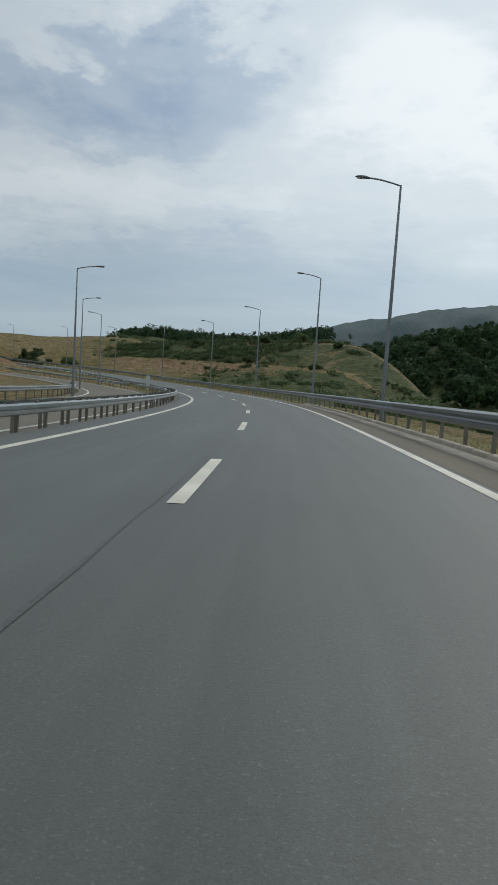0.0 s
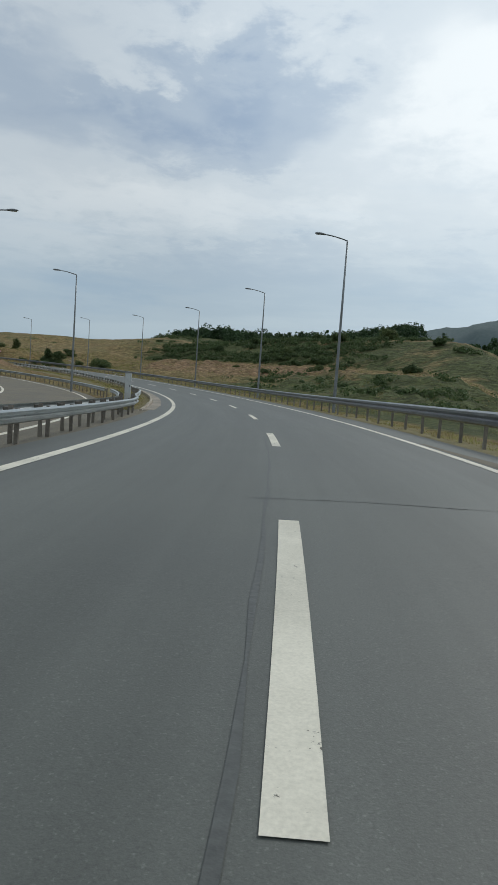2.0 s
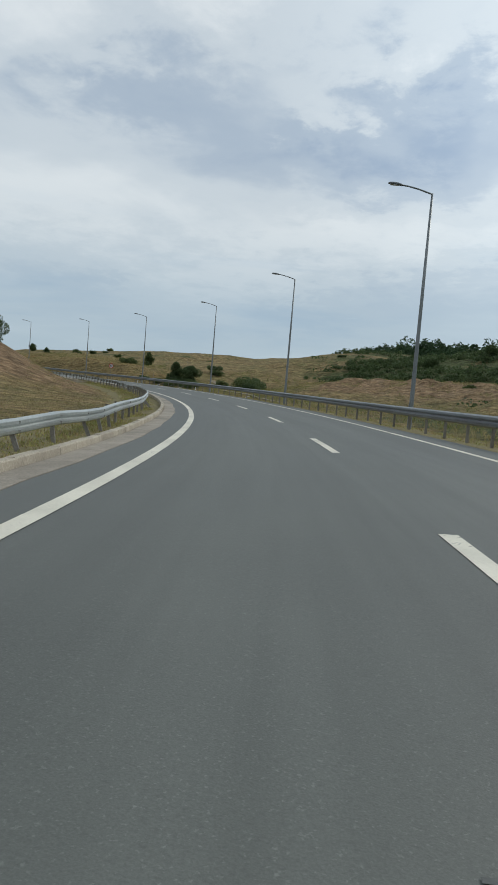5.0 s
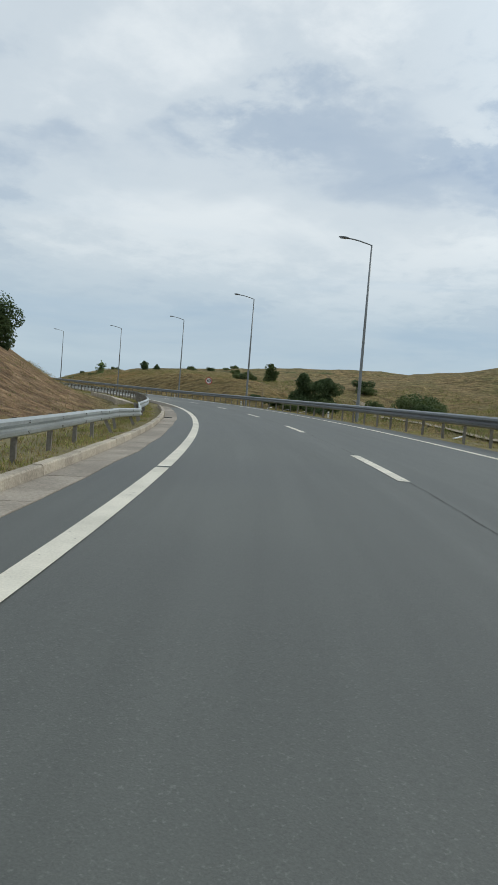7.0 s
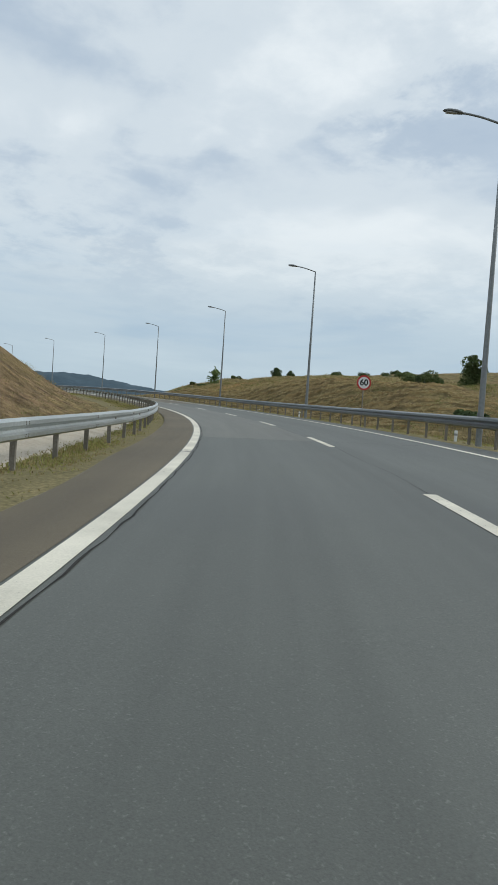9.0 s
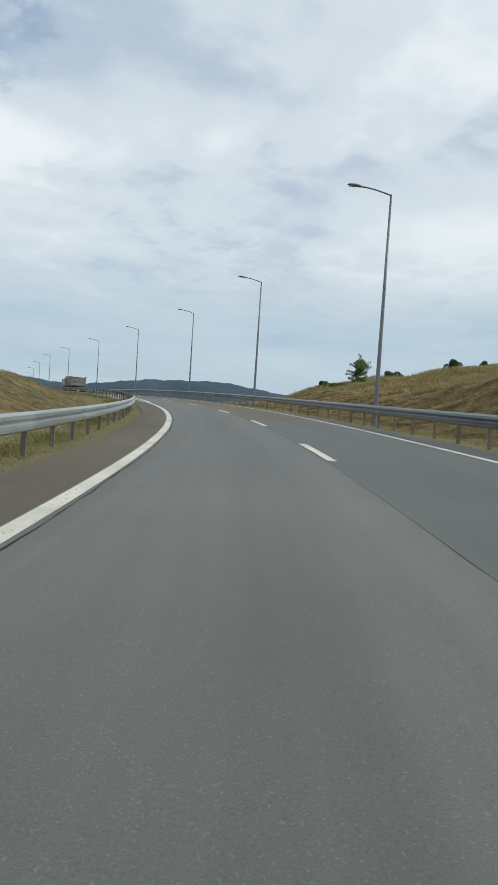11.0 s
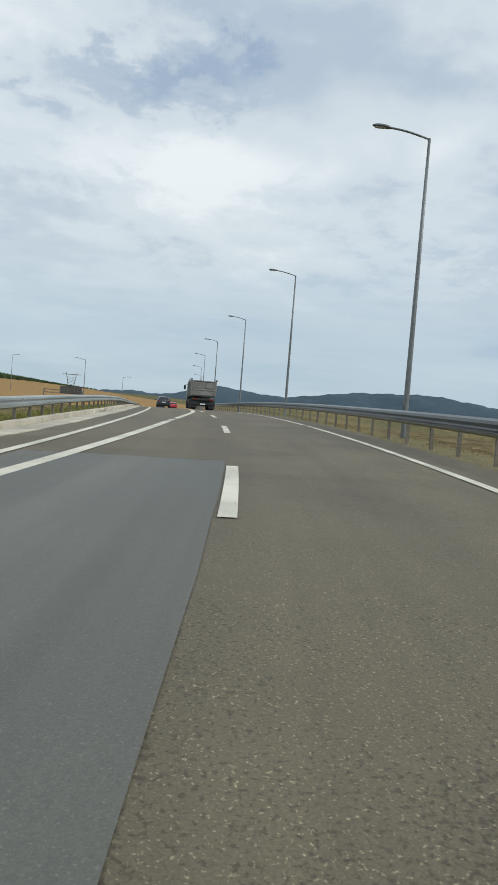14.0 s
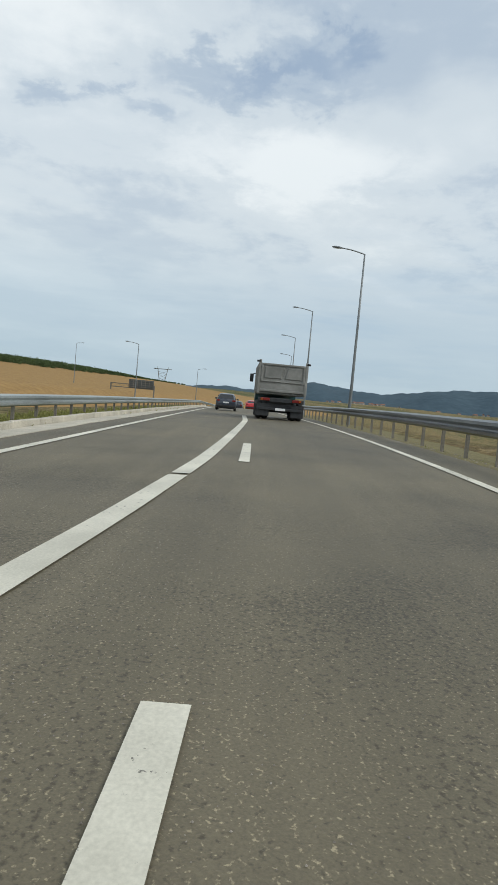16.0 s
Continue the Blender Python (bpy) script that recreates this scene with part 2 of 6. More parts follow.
haze = wmix(1.0, haze, wramp(layers.outputs["Fac"], (0.34, (0.87, 0.92, 0.97)), (0.5, (1.0, 1.0, 1.0)), (0.66, (1.10, 1.075, 1.05))), "MULTIPLY")
both = wmix(wmath("MULTIPLY", near_low, 0.9), veil, haze)
toward = wn.new("ShaderNodeVectorMath")
toward.operation = "DOT_PRODUCT"
wl.new(ways.outputs["Generated"], toward.inputs[0])
toward.inputs[1].default_value = (math.sin(SUN_TURN) * math.cos(SUN_UP), math.cos(SUN_TURN) * math.cos(SUN_UP), math.sin(SUN_UP))
glow = wramp(toward.outputs["Value"], (0.60, (1, 1, 1)), (0.96, (1.38, 1.37, 1.35)))
both = wmix(1.0, both, glow, "MULTIPLY")
clear = wnode("ShaderNodeBackground", Strength=0.10)
wl.new(sky.outputs[0], clear.inputs[0])
grey = wnode("ShaderNodeBackground", Strength=0.95)
wl.new(both, grey.inputs[0])
mixed = wn.new("ShaderNodeMixShader")
mixed.inputs[0].default_value = 0.93
wl.new(clear.outputs[0], mixed.inputs[1])
wl.new(grey.outputs[0], mixed.inputs[2])
wout = wn.new("ShaderNodeOutputWorld")
wl.new(mixed.outputs[0], wout.inputs[0])

sun = new("sun", bpy.data.lights.new("sun", "SUN"))
sun.data.energy, sun.data.angle, sun.data.color = 1.25, radians(14), (1.0, 0.96, 0.9)
sun.rotation_euler = (radians(90) - SUN_UP, 0, radians(180) - SUN_TURN)


# ---- materials ----
def material(name, dark, light, scale=3.0, fine=40.0, rough=0.8, metal=0.0, bump=0.2, spec=0.5, depth=0.02, third=None, coat=0.0, worldly=True, contrast=0.5):
    """A surface whose colour wanders between two tones at two scales, with fine relief."""
    m = bpy.data.materials.new(name)
    m.use_nodes = True
    n, l = m.node_tree.nodes, m.node_tree.links
    b = n["Principled BSDF"]
    b.inputs["Metallic"].default_value = metal
    b.inputs["Specular IOR Level"].default_value = spec
    b.inputs["Coat Weight"].default_value = coat
    where = n.new("ShaderNodeNewGeometry").outputs["Position"] if worldly else n.new("ShaderNodeTexCoord").outputs["Object"]

    def grain(sc, det, ro=0.6):
        t = n.new("ShaderNodeTexNoise")
        t.inputs["Scale"].default_value, t.inputs["Detail"].default_value, t.inputs["Roughness"].default_value = sc, det, ro
        l.new(where, t.inputs["Vector"])
        return t.outputs["Fac"]

    big, tiny = grain(scale, 5), grain(fine, 3)
    mix = n.new("ShaderNodeMath")
    mix.operation = "MULTIPLY_ADD"
    l.new(tiny, mix.inputs[0])
    mix.inputs[1].default_value = contrast
    add = n.new("ShaderNodeMath")
    add.operation = "MULTIPLY"
    l.new(big, add.inputs[0])
    add.inputs[1].default_value = 1 - contrast
    l.new(add.outputs[0], mix.inputs[2])
    ramp = n.new("ShaderNodeValToRGB")
    ramp.color_ramp.elements[0].position, ramp.color_ramp.elements[1].position = 0.36, 0.64
    ramp.color_ramp.elements[0].color, ramp.color_ramp.elements[1].color = (*dark, 1), (*light, 1)
    if third:
        e = ramp.color_ramp.elements.new(0.8)
        e.color = (*third, 1)
    l.new(mix.outputs[0], ramp.inputs[0])
    l.new(ramp.outputs[0], b.inputs["Base Color"])
    rr = n.new("ShaderNodeMapRange")
    rr.inputs["To Min"].default_value, rr.inputs["To Max"].default_value = max(rough - 0.12, 0.02), min(rough + 0.12, 1)
    l.new(big, rr.inputs["Value"])
    l.new(rr.outputs[0], b.inputs["Roughness"])
    if bump:
        bp = n.new("ShaderNodeBump")
        bp.inputs["Strength"].default_value, bp.inputs["Distance"].default_value = bump, depth
        l.new(tiny, bp.inputs["Height"])
        l.new(bp.outputs[0], b.inputs["Normal"])
    m["ramp"] = ramp.name
    return m


def per_piece(m, amount=0.25, island=False):
    """Makes each piece a little lighter or darker than the next."""
    n, l = m.node_tree.nodes, m.node_tree.links
    b, ramp = n["Principled BSDF"], n[m["ramp"]]
    rnd = n.new("ShaderNodeNewGeometry").outputs["Random Per Island"] if island else n.new("ShaderNodeObjectInfo").outputs["Random"]
    rng = n.new("ShaderNodeMapRange")
    rng.inputs["To Min"].default_value, rng.inputs["To Max"].default_value = 1 - amount, 1 + amount
    l.new(rnd, rng.inputs["Value"])
    hsv = n.new("ShaderNodeHueSaturation")
    l.new(rng.outputs[0], hsv.inputs["Value"])
    l.new(ramp.outputs[0], hsv.inputs["Color"])
    l.new(hsv.outputs[0], b.inputs["Base Color"])
    return m




def asphalt(name, dark, light, grit, rough=0.62, bump=0.3, stony=1.45, pits=0.9):
    """Asphalt with wheel tracks and streaks along the lanes, patches and fine grit."""
    m = material(name, dark, light, 0.22, grit, rough, bump=bump, depth=0.005, contrast=0.45)
    n, l = m.node_tree.nodes, m.node_tree.links
    b, ramp = n["Principled BSDF"], n[m["ramp"]]
    lanes = n.new("ShaderNodeCombineXYZ")
    for k, (key, scale) in enumerate((("across", 1.0), ("along", 0.03))):
        at = n.new("ShaderNodeAttribute")
        at.attribute_name = key
        mul = n.new("ShaderNodeMath")
        mul.operation = "MULTIPLY"
        mul.inputs[1].default_value = scale
        l.new(at.outputs["Fac"], mul.inputs[0])
        l.new(mul.outputs[0], lanes.inputs[k])
    tone = None
    for scale, detail, lo, hi in ((0.9, 3, 0.86, 1.14), (5.0, 4, 0.93, 1.07)):
        t = n.new("ShaderNodeTexNoise")
        t.inputs["Scale"].default_value, t.inputs["Detail"].default_value = scale, detail
        l.new(lanes.outputs[0], t.inputs["Vector"])
        r = n.new("ShaderNodeMapRange")
        r.inputs["From Min"].default_value, r.inputs["From Max"].default_value = 0.3, 0.7
        r.inputs["To Min"].default_value, r.inputs["To Max"].default_value = lo, hi
        l.new(t.outputs["Fac"], r.inputs["Value"])
        if tone is None:
            tone = r.outputs[0]
        else:
            mul = n.new("ShaderNodeMath")
            mul.operation = "MULTIPLY"
            l.new(tone, mul.inputs[0])
            l.new(r.outputs[0], mul.inputs[1])
            tone = mul.outputs[0]
    # pale stones showing in the worn surface
    stones = n.new("ShaderNodeTexNoise")
    stones.inputs["Scale"].default_value, stones.inputs["Detail"].default_value = 64, 3
    l.new(n.new("ShaderNodeNewGeometry").outputs["Position"], stones.inputs["Vector"])
    fleck = n.new("ShaderNodeMapRange")
    fleck.inputs["From Min"].default_value, fleck.inputs["From Max"].default_value = 0.60, 0.72
    fleck.inputs["To Min"].default_value, fleck.inputs["To Max"].default_value = 0.98, stony
    l.new(stones.outputs["Fac"], fleck.inputs["Value"])
    # small pits, thicker in some stretches than in others
    where = n.new("ShaderNodeNewGeometry").outputs["Position"]
    hollow, spread = n.new("ShaderNodeTexNoise"), n.new("ShaderNodeTexNoise")
    hollow.inputs["Scale"].default_value, hollow.inputs["Detail"].default_value = 42, 3
    spread.inputs["Scale"].default_value, spread.inputs["Detail"].default_value = 0.7, 3
    shift = n.new("ShaderNodeMath")
    shift.operation = "MULTIPLY_ADD"
    shift.inputs[1].default_value, shift.inputs[2].default_value = -0.5, 0.25
    for tex in (hollow, spread):
        l.new(where, tex.inputs["Vector"])
    l.new(spread.outputs["Fac"], shift.inputs[0])
    lower = n.new("ShaderNodeMath")
    l.new(hollow.outputs["Fac"], lower.inputs[0])
    l.new(shift.outputs[0], lower.inputs[1])
    pit = n.new("ShaderNodeMapRange")
    pit.inputs["From Min"].default_value, pit.inputs["From Max"].default_value = 0.33, 0.47
    pit.inputs["To Min"].default_value, pit.inputs["To Max"].default_value = pits, 1.0
    l.new(lower.outputs[0], pit.inputs["Value"])
    worn = n.new("ShaderNodeMath")
    worn.operation = "MULTIPLY"
    l.new(tone, worn.inputs[0])
    l.new(pit.outputs[0], worn.inputs[1])
    mul = n.new("ShaderNodeMath")
    mul.operation = "MULTIPLY"
    l.new(worn.outputs[0], mul.inputs[0])
    l.new(fleck.outputs[0], mul.inputs[1])
    hsv = n.new("ShaderNodeHueSaturation")
    l.new(mul.outputs[0], hsv.inputs["Value"])
    l.new(ramp.outputs[0], hsv.inputs["Color"])
    l.new(hsv.outputs[0], b.inputs["Base Color"])
    return m


ASPHALT = asphalt("grey_asphalt", (0.070, 0.0745, 0.066), (0.113, 0.120, 0.107), 110)
ASPHALT_PATCH = asphalt("pale_grey_asphalt", (0.097, 0.0975, 0.084), (0.152, 0.152, 0.131), 110)
ASPHALT_OLD = asphalt("brown_grey_asphalt", (0.093, 0.078, 0.0495), (0.170, 0.1435, 0.092), 90, 0.7, 0.7, 2.5, 0.55)
ASPHALT_SIDE = asphalt("worn_shoulder_asphalt", (0.085, 0.069, 0.043), (0.155, 0.128, 0.085), 90, 0.8, 0.5)
STAIN = material("faint_dark_joint", (0.05, 0.053, 0.05), (0.094, 0.1, 0.094), 1.5, 20, 0.6)
TAR = material("tar_joint", (0.02, 0.02, 0.02), (0.045, 0.043, 0.040), 2, 40, 0.9, spec=0.15)
PAINT = material("road_paint", (0.50, 0.47, 0.38), (0.78, 0.735, 0.61), 0.9, 60, 0.6, bump=0.15, depth=0.003, contrast=0.3)


def chipped(m, chip):
    """Small chips and worn streaks where the paint has gone."""
    n, l = m.node_tree.nodes, m.node_tree.links
    b = n["Principled BSDF"]
    here = n.new("ShaderNodeNewGeometry").outputs["Position"]
    coarse, fine_ = n.new("ShaderNodeTexNoise"), n.new("ShaderNodeTexNoise")
    for t, sc, det in ((coarse, 0.55, 2), (fine_, 16.0, 6)):
        t.inputs["Scale"].default_value, t.inputs["Detail"].default_value, t.inputs["Roughness"].default_value = sc, det, 0.65
        l.new(here, t.inputs["Vector"])
    both_ = n.new("ShaderNodeMath")
    both_.operation = "MULTIPLY_ADD"
    l.new(coarse.outputs["Fac"], both_.inputs[0])
    both_.inputs[1].default_value = 0.42
    l.new(fine_.outputs["Fac"], both_.inputs[2])
    edge_ = n.new("ShaderNodeMapRange")
    edge_.inputs["From Min"].default_value, edge_.inputs["From Max"].default_value = 0.875, 0.90
    l.new(both_.outputs[0], edge_.inputs["Value"])
    mixer = n.new("ShaderNodeMix")
    mixer.data_type = "RGBA"
    l.new(edge_.outputs[0], mixer.inputs[0])
    l.new(b.inputs["Base Color"].links[0].from_socket, mixer.inputs[6])
    mixer.inputs[7].default_value = (*chip, 1)
    l.new(mixer.outputs[2], b.inputs["Base Color"])
    return m


chipped(PAINT, (0.12, 0.108, 0.085))
CONCRETE = per_piece(material("weathered_concrete", (0.26, 0.222, 0.168), (0.50, 0.44, 0.345), 1.3, 30, 0.85, bump=0.4, depth=0.01), 0.14)
# Cream copy for the far kerb; its sunlit brightness is put into the colour.
CONCRETE_SUNLIT = per_piece(material("sunlit_cream_concrete", (0.36, 0.325, 0.26), (0.60, 0.55, 0.45), 1.3, 30, 0.85, bump=0.4, depth=0.01), 0.12)
GUTTER = per_piece(material("earth_stained_concrete", (0.19, 0.165, 0.13), (0.36, 0.315, 0.255), 1.3, 30, 0.9, bump=0.4, depth=0.01), 0.14)
# Three tones put each rail's lit or shaded side into the steel's colour.
ZINC_SHADED = per_piece(material("shaded_galvanised_steel", (0.15, 0.157, 0.16), (0.26, 0.27, 0.272), 0.8, 18, 0.36, metal=1.0, bump=0.06, depth=0.004), 0.10)
ZINC_LIT = per_piece(material("lit_galvanised_steel", (0.33, 0.355, 0.35), (0.48, 0.505, 0.495), 0.8, 18, 0.42, metal=0.65, bump=0.06, depth=0.004), 0.10)
ZINC_MID = per_piece(material("mid_grey_galvanised_steel", (0.24, 0.26, 0.262), (0.37, 0.395, 0.395), 0.8, 18, 0.38, metal=0.85, bump=0.06, depth=0.004), 0.10)
POST_STEEL = per_piece(material("dull_galvanised_post", (0.13, 0.115, 0.092), (0.24, 0.22, 0.185), 1.5, 25, 0.7, metal=0.2, bump=0.1), 0.18)
LAMP_STEEL = material("grey_lamp_steel", (0.17, 0.185, 0.19), (0.26, 0.275, 0.28), 0.7, 12, 0.5, metal=0.5, bump=0.05)
LAMP_HEAD = material("lamp_head_grey", (0.10, 0.11, 0.115), (0.17, 0.18, 0.185), 2, 20, 0.45, metal=0.2, bump=0.03)
LAMP_GLASS = material("lamp_glass", (0.35, 0.37, 0.38), (0.5, 0.52, 0.53), 4, 20, 0.15, bump=0)
BARK = material("bark", (0.05, 0.04, 0.03), (0.13, 0.11, 0.085), 6, 40, 0.9, bump=0.6)


def leaf_material(name, dark, light):
    """Leaves that let some light through."""
    m = per_piece(material(name, dark, light, 0.6, 6, 0.6, bump=0, spec=0.1), 0.28, island=True)
    n, l = m.node_tree.nodes, m.node_tree.links
    b = n["Principled BSDF"]
    thin = n.new("ShaderNodeBsdfTranslucent")
    l.new(b.inputs["Base Color"].links[0].from_socket, thin.inputs["Color"])
    both_ways = n.new("ShaderNodeMixShader")
    both_ways.inputs[0].default_value = 0.4
    l.new(b.outputs[0], both_ways.inputs[1])
    l.new(thin.outputs[0], both_ways.inputs[2])
    l.new(both_ways.outputs[0], n["Material Output"].inputs["Surface"])
    return m


LEAF = leaf_material("green_leaves", (0.052, 0.092, 0.024), (0.118, 0.178, 0.054))
LEAF_DARK = leaf_material("dark_forest_leaves", (0.033, 0.062, 0.033), (0.076, 0.120, 0.055))
LEAF_SCRUB = leaf_material("scrub_leaves", (0.052, 0.082, 0.036), (0.122, 0.165, 0.070))
LEAF_FOREST = leaf_material("forest_leaves", (0.032, 0.064, 0.030), (0.078, 0.125, 0.050))
LEAF_YOUNG = leaf_material("young_tree_leaves", (0.14, 0.2, 0.075), (0.29, 0.37, 0.155))
LEAF_SHRUB = leaf_material("olive_shrub_leaves", (0.068, 0.098, 0.036), (0.150, 0.184, 0.076))
GRASS_DRY = leaf_material("dry_grass_blades", (0.23, 0.18, 0.08), (0.41, 0.33, 0.165))
GRASS_STRAW = leaf_material("cut_straw_blades", (0.31, 0.245, 0.12), (0.52, 0.425, 0.235))
GRASS_VERGE = leaf_material("short_verge_grass", (0.20, 0.21, 0.062), (0.39, 0.375, 0.135))
GRASS_GREEN = leaf_material("green_grass_blades", (0.125, 0.15, 0.043), (0.265, 0.27, 0.095))


def land_material():
    """Dry grass, green growth, bare soil and ripe wheat, by what grows where."""
    m = bpy.data.materials.new("summer_land")
    m.use_nodes = True
    n, l = m.node_tree.nodes, m.node_tree.links
    b = n["Principled BSDF"]
    b.inputs["Roughness"].default_value, b.inputs["Specular IOR Level"].default_value = 0.95, 0.15
    where = n.new("ShaderNodeNewGeometry").outputs["Position"]

    def grain(sc, det, ro=0.62, stretch=None):
        t = n.new("ShaderNodeTexNoise")
        t.inputs["Scale"].default_value, t.inputs["Detail"].default_value, t.inputs["Roughness"].default_value = sc, det, ro
        if stretch:
            mp = n.new("ShaderNodeMapping")
            mp.inputs["Scale"].default_value = stretch
            l.new(where, mp.inputs[0])
            l.new(mp.outputs[0], t.inputs["Vector"])
        else:
            l.new(where, t.inputs["Vector"])
        return t.outputs["Fac"]

    def ramp(fac, *stops):
        r = n.new("ShaderNodeValToRGB")
        while len(r.color_ramp.elements) < len(stops):
            r.color_ramp.elements.new(0.5)
        for e, (at, col) in zip(r.color_ramp.elements, stops):
            e.position, e.color = at, (*col, 1)
        l.new(fac, r.inputs[0])
        return r.outputs[0]

    def blend(fac, a, c):
        x = n.new("ShaderNodeMix")
        x.data_type = "RGBA"
        l.new(fac, x.inputs[0])
        l.new(a, x.inputs[6])
        l.new(c, x.inputs[7])
        return x.outputs[2]

    def calc(op, a, c, clamp=True):
        x = n.new("ShaderNodeMath")
        x.operation, x.use_clamp = op, clamp
        for k, v in enumerate((a, c)):
            if isinstance(v, (int, float)):
                x.inputs[k].default_value = v
            else:
                l.new(v, x.inputs[k])
        return x.outputs[0]

    def mask(name, spread, bias):
        at = n.new("ShaderNodeAttribute")
        at.attribute_name = name
        noisy = calc("MULTIPLY", calc("SUBTRACT", patch, 0.5, False), spread, False)
        r = n.new("ShaderNodeMapRange")
        r.inputs["From Min"].default_value, r.inputs["From Max"].default_value = bias - 0.16, bias + 0.16
        l.new(calc("ADD", at.outputs["Fac"], noisy, False), r.inputs["Value"])
        return r.outputs[0]

    patch, blades, clumps = grain(0.16, 8, 0.7), grain(2.2, 8, 0.75), grain(0.75, 4, 0.6, (1.0, 1.6, 1.0))
    dry = ramp(blades, (0.3, (0.135, 0.096, 0.043)), (0.5, (0.25, 0.182, 0.084)), (0.7, (0.40, 0.305, 0.155)))
    dry2 = ramp(blades, (0.3, (0.118, 0.100, 0.042)), (0.52, (0.205, 0.172, 0.074)), (0.72, (0.315, 0.26, 0.122)))
    green = ramp(blades, (0.3, (0.045, 0.058, 0.020)), (0.5, (0.088, 0.104, 0.040)), (0.72, (0.15, 0.158, 0.066)))
    soil = ramp(grain(1.1, 9, 0.75, (1, 1, 3)), (0.3, (0.15, 0.092, 0.046)), (0.5, (0.262, 0.172, 0.095)), (0.68, (0.385, 0.28, 0.165)))
    wheat = ramp(grain(0.5, 8, 0.7), (0.3, (0.258, 0.154, 0.060)), (0.7, (0.378, 0.24, 0.096)))
    col = blend(ramp(patch, (0.42, (0, 0, 0)), (0.6, (1, 1, 1))), dry, dry2)
    col = blend(mask("ripe", 0.4, 0.5), col, wheat)
    col = blend(mask("bare", 1.7, 0.62), col, soil)
    col = blend(mask("green", 1.5, 0.55), col, green)
    tone = n.new("ShaderNodeMapRange")
    tone.inputs["From Min"].default_value, tone.inputs["From Max"].default_value = 0.36, 0.64
    tone.inputs["To Min"].default_value, tone.inputs["To Max"].default_value = 0.52, 1.28
    l.new(clumps, tone.inputs["Value"])
    crop = mask("ripe", 0.1, 0.55)
    even = calc("SUBTRACT", 1.0, calc("MULTIPLY", crop, 0.8))
    hsv = n.new("ShaderNodeHueSaturation")
    l.new(calc("ADD", 1.0, calc("MULTIPLY", calc("SUBTRACT", tone.outputs[0], 1.0, False), even, False), False), hsv.inputs["Value"])
    l.new(col, hsv.inputs["Color"])
    l.new(hsv.outputs[0], b.inputs["Base Color"])
    bp = n.new("ShaderNodeBump")
    bp.inputs["Distance"].default_value = 0.35
    l.new(calc("MULTIPLY", even, 0.8), bp.inputs["Strength"])
    l.new(blades, bp.inputs["Height"])
    mound = n.new("ShaderNodeBump")
    mound.inputs["Distance"].default_value = 0.9
    l.new(calc("MULTIPLY", even, 0.9), mound.inputs["Strength"])
    l.new(clumps, mound.inputs["Height"])
    l.new(mound.outputs[0], bp.inputs["Normal"])
    l.new(bp.outputs[0], b.inputs["Normal"])
    return m


LAND = land_material()
VERGE = material("straw_and_gravel_verge", (0.105, 0.095, 0.045), (0.265, 0.222, 0.112), 1.6, 16, 0.95, bump=0.6, depth=0.04, spec=0.15, third=(0.40, 0.33, 0.19), contrast=0.7)


# ---- makers ----
def mesh_of(name, verts, faces, mats=(), smooth_shade=False, face_mats=None):
    me = bpy.data.meshes.new(name)
    me.from_pydata([tuple(map(float, v)) for v in verts], [], [tuple(int(i) for i in f) for f in faces])
    for m in mats if isinstance(mats, (list, tuple)) else [mats]:
        me.materials.append(m)
    if smooth_shade:
        me.polygons.foreach_set("use_smooth", [True] * len(me.polygons))
    if face_mats is not None:
        me.polygons.foreach_set("material_index", face_mats)
    me.update()
    return me


def thing(name, me, label, category, group="", kind="", m=None):
    ob = new(name, me)
    if m is not None:
        ob.matrix_world = m
    return tagged(ob, label, category, group, kind)


def part(name, me, parent, label="", m=None):
    """Links a mesh as one part under a thing or a part, in its parent's space."""
    if isinstance(me, bmesh.types.BMesh):
        data = bpy.data.meshes.new(name)
        me.to_mesh(data)
        me.free()
        me = data
    ob = new(name, me)
    ob.parent = parent
    if m is not None:
        ob.matrix_basis = m
    return tagged(ob, label)


def bm_mesh(name, bm, mat, smooth_shade=False):
    me = bpy.data.meshes.new(name)
    bm.to_mesh(me)
    bm.free()
    me.materials.append(mat)
    if smooth_shade:
        me.polygons.foreach_set("use_smooth", [True] * len(me.polygons))
    return me


def box_mesh(name, size, mat, centre=(0, 0, 0), bevel=0.0, segments=2):
    bm = bmesh.new()
    bmesh.ops.create_cube(bm, size=1.0)
    for v in bm.verts:
        v.co = Vector((v.co.x * size[0] + centre[0], v.co.y * size[1] + centre[1], v.co.z * size[2] + centre[2]))
    if bevel:
        bmesh.ops.bevel(bm, geom=bm.edges[:], offset=bevel, segments=segments, affect="EDGES", profile=0.5)
    return bm_mesh(name, bm, mat)


def tube_mesh(name, points, radii, mat, sides=10, cap=True):
    """A round bar through points."""
    verts, faces = [], []
    pts = [Vector(p) for p in points]
    for k, p in enumerate(pts):
        d = (pts[min(k + 1, len(pts) - 1)] - pts[max(k - 1, 0)]).normalized()
        a = d.cross(Vector((0, 1, 0)) if abs(d.y) < 0.9 else Vector((1, 0, 0))).normalized()
        b = d.cross(a)
        for j in range(sides):
            w = 2 * math.pi * j / sides
            verts.append(p + (a * math.cos(w) + b * math.sin(w)) * radii[k])
    for k in range(len(pts) - 1):
        for j in range(sides):
            q = (j + 1) % sides
            faces.append((k * sides + j, k * sides + q, (k + 1) * sides + q, (k + 1) * sides + j))
    if cap:
        faces += [tuple(range(sides))[::-1], tuple(range((len(pts) - 1) * sides, len(pts) * sides))]
    return mesh_of(name, verts, faces, mat, True)


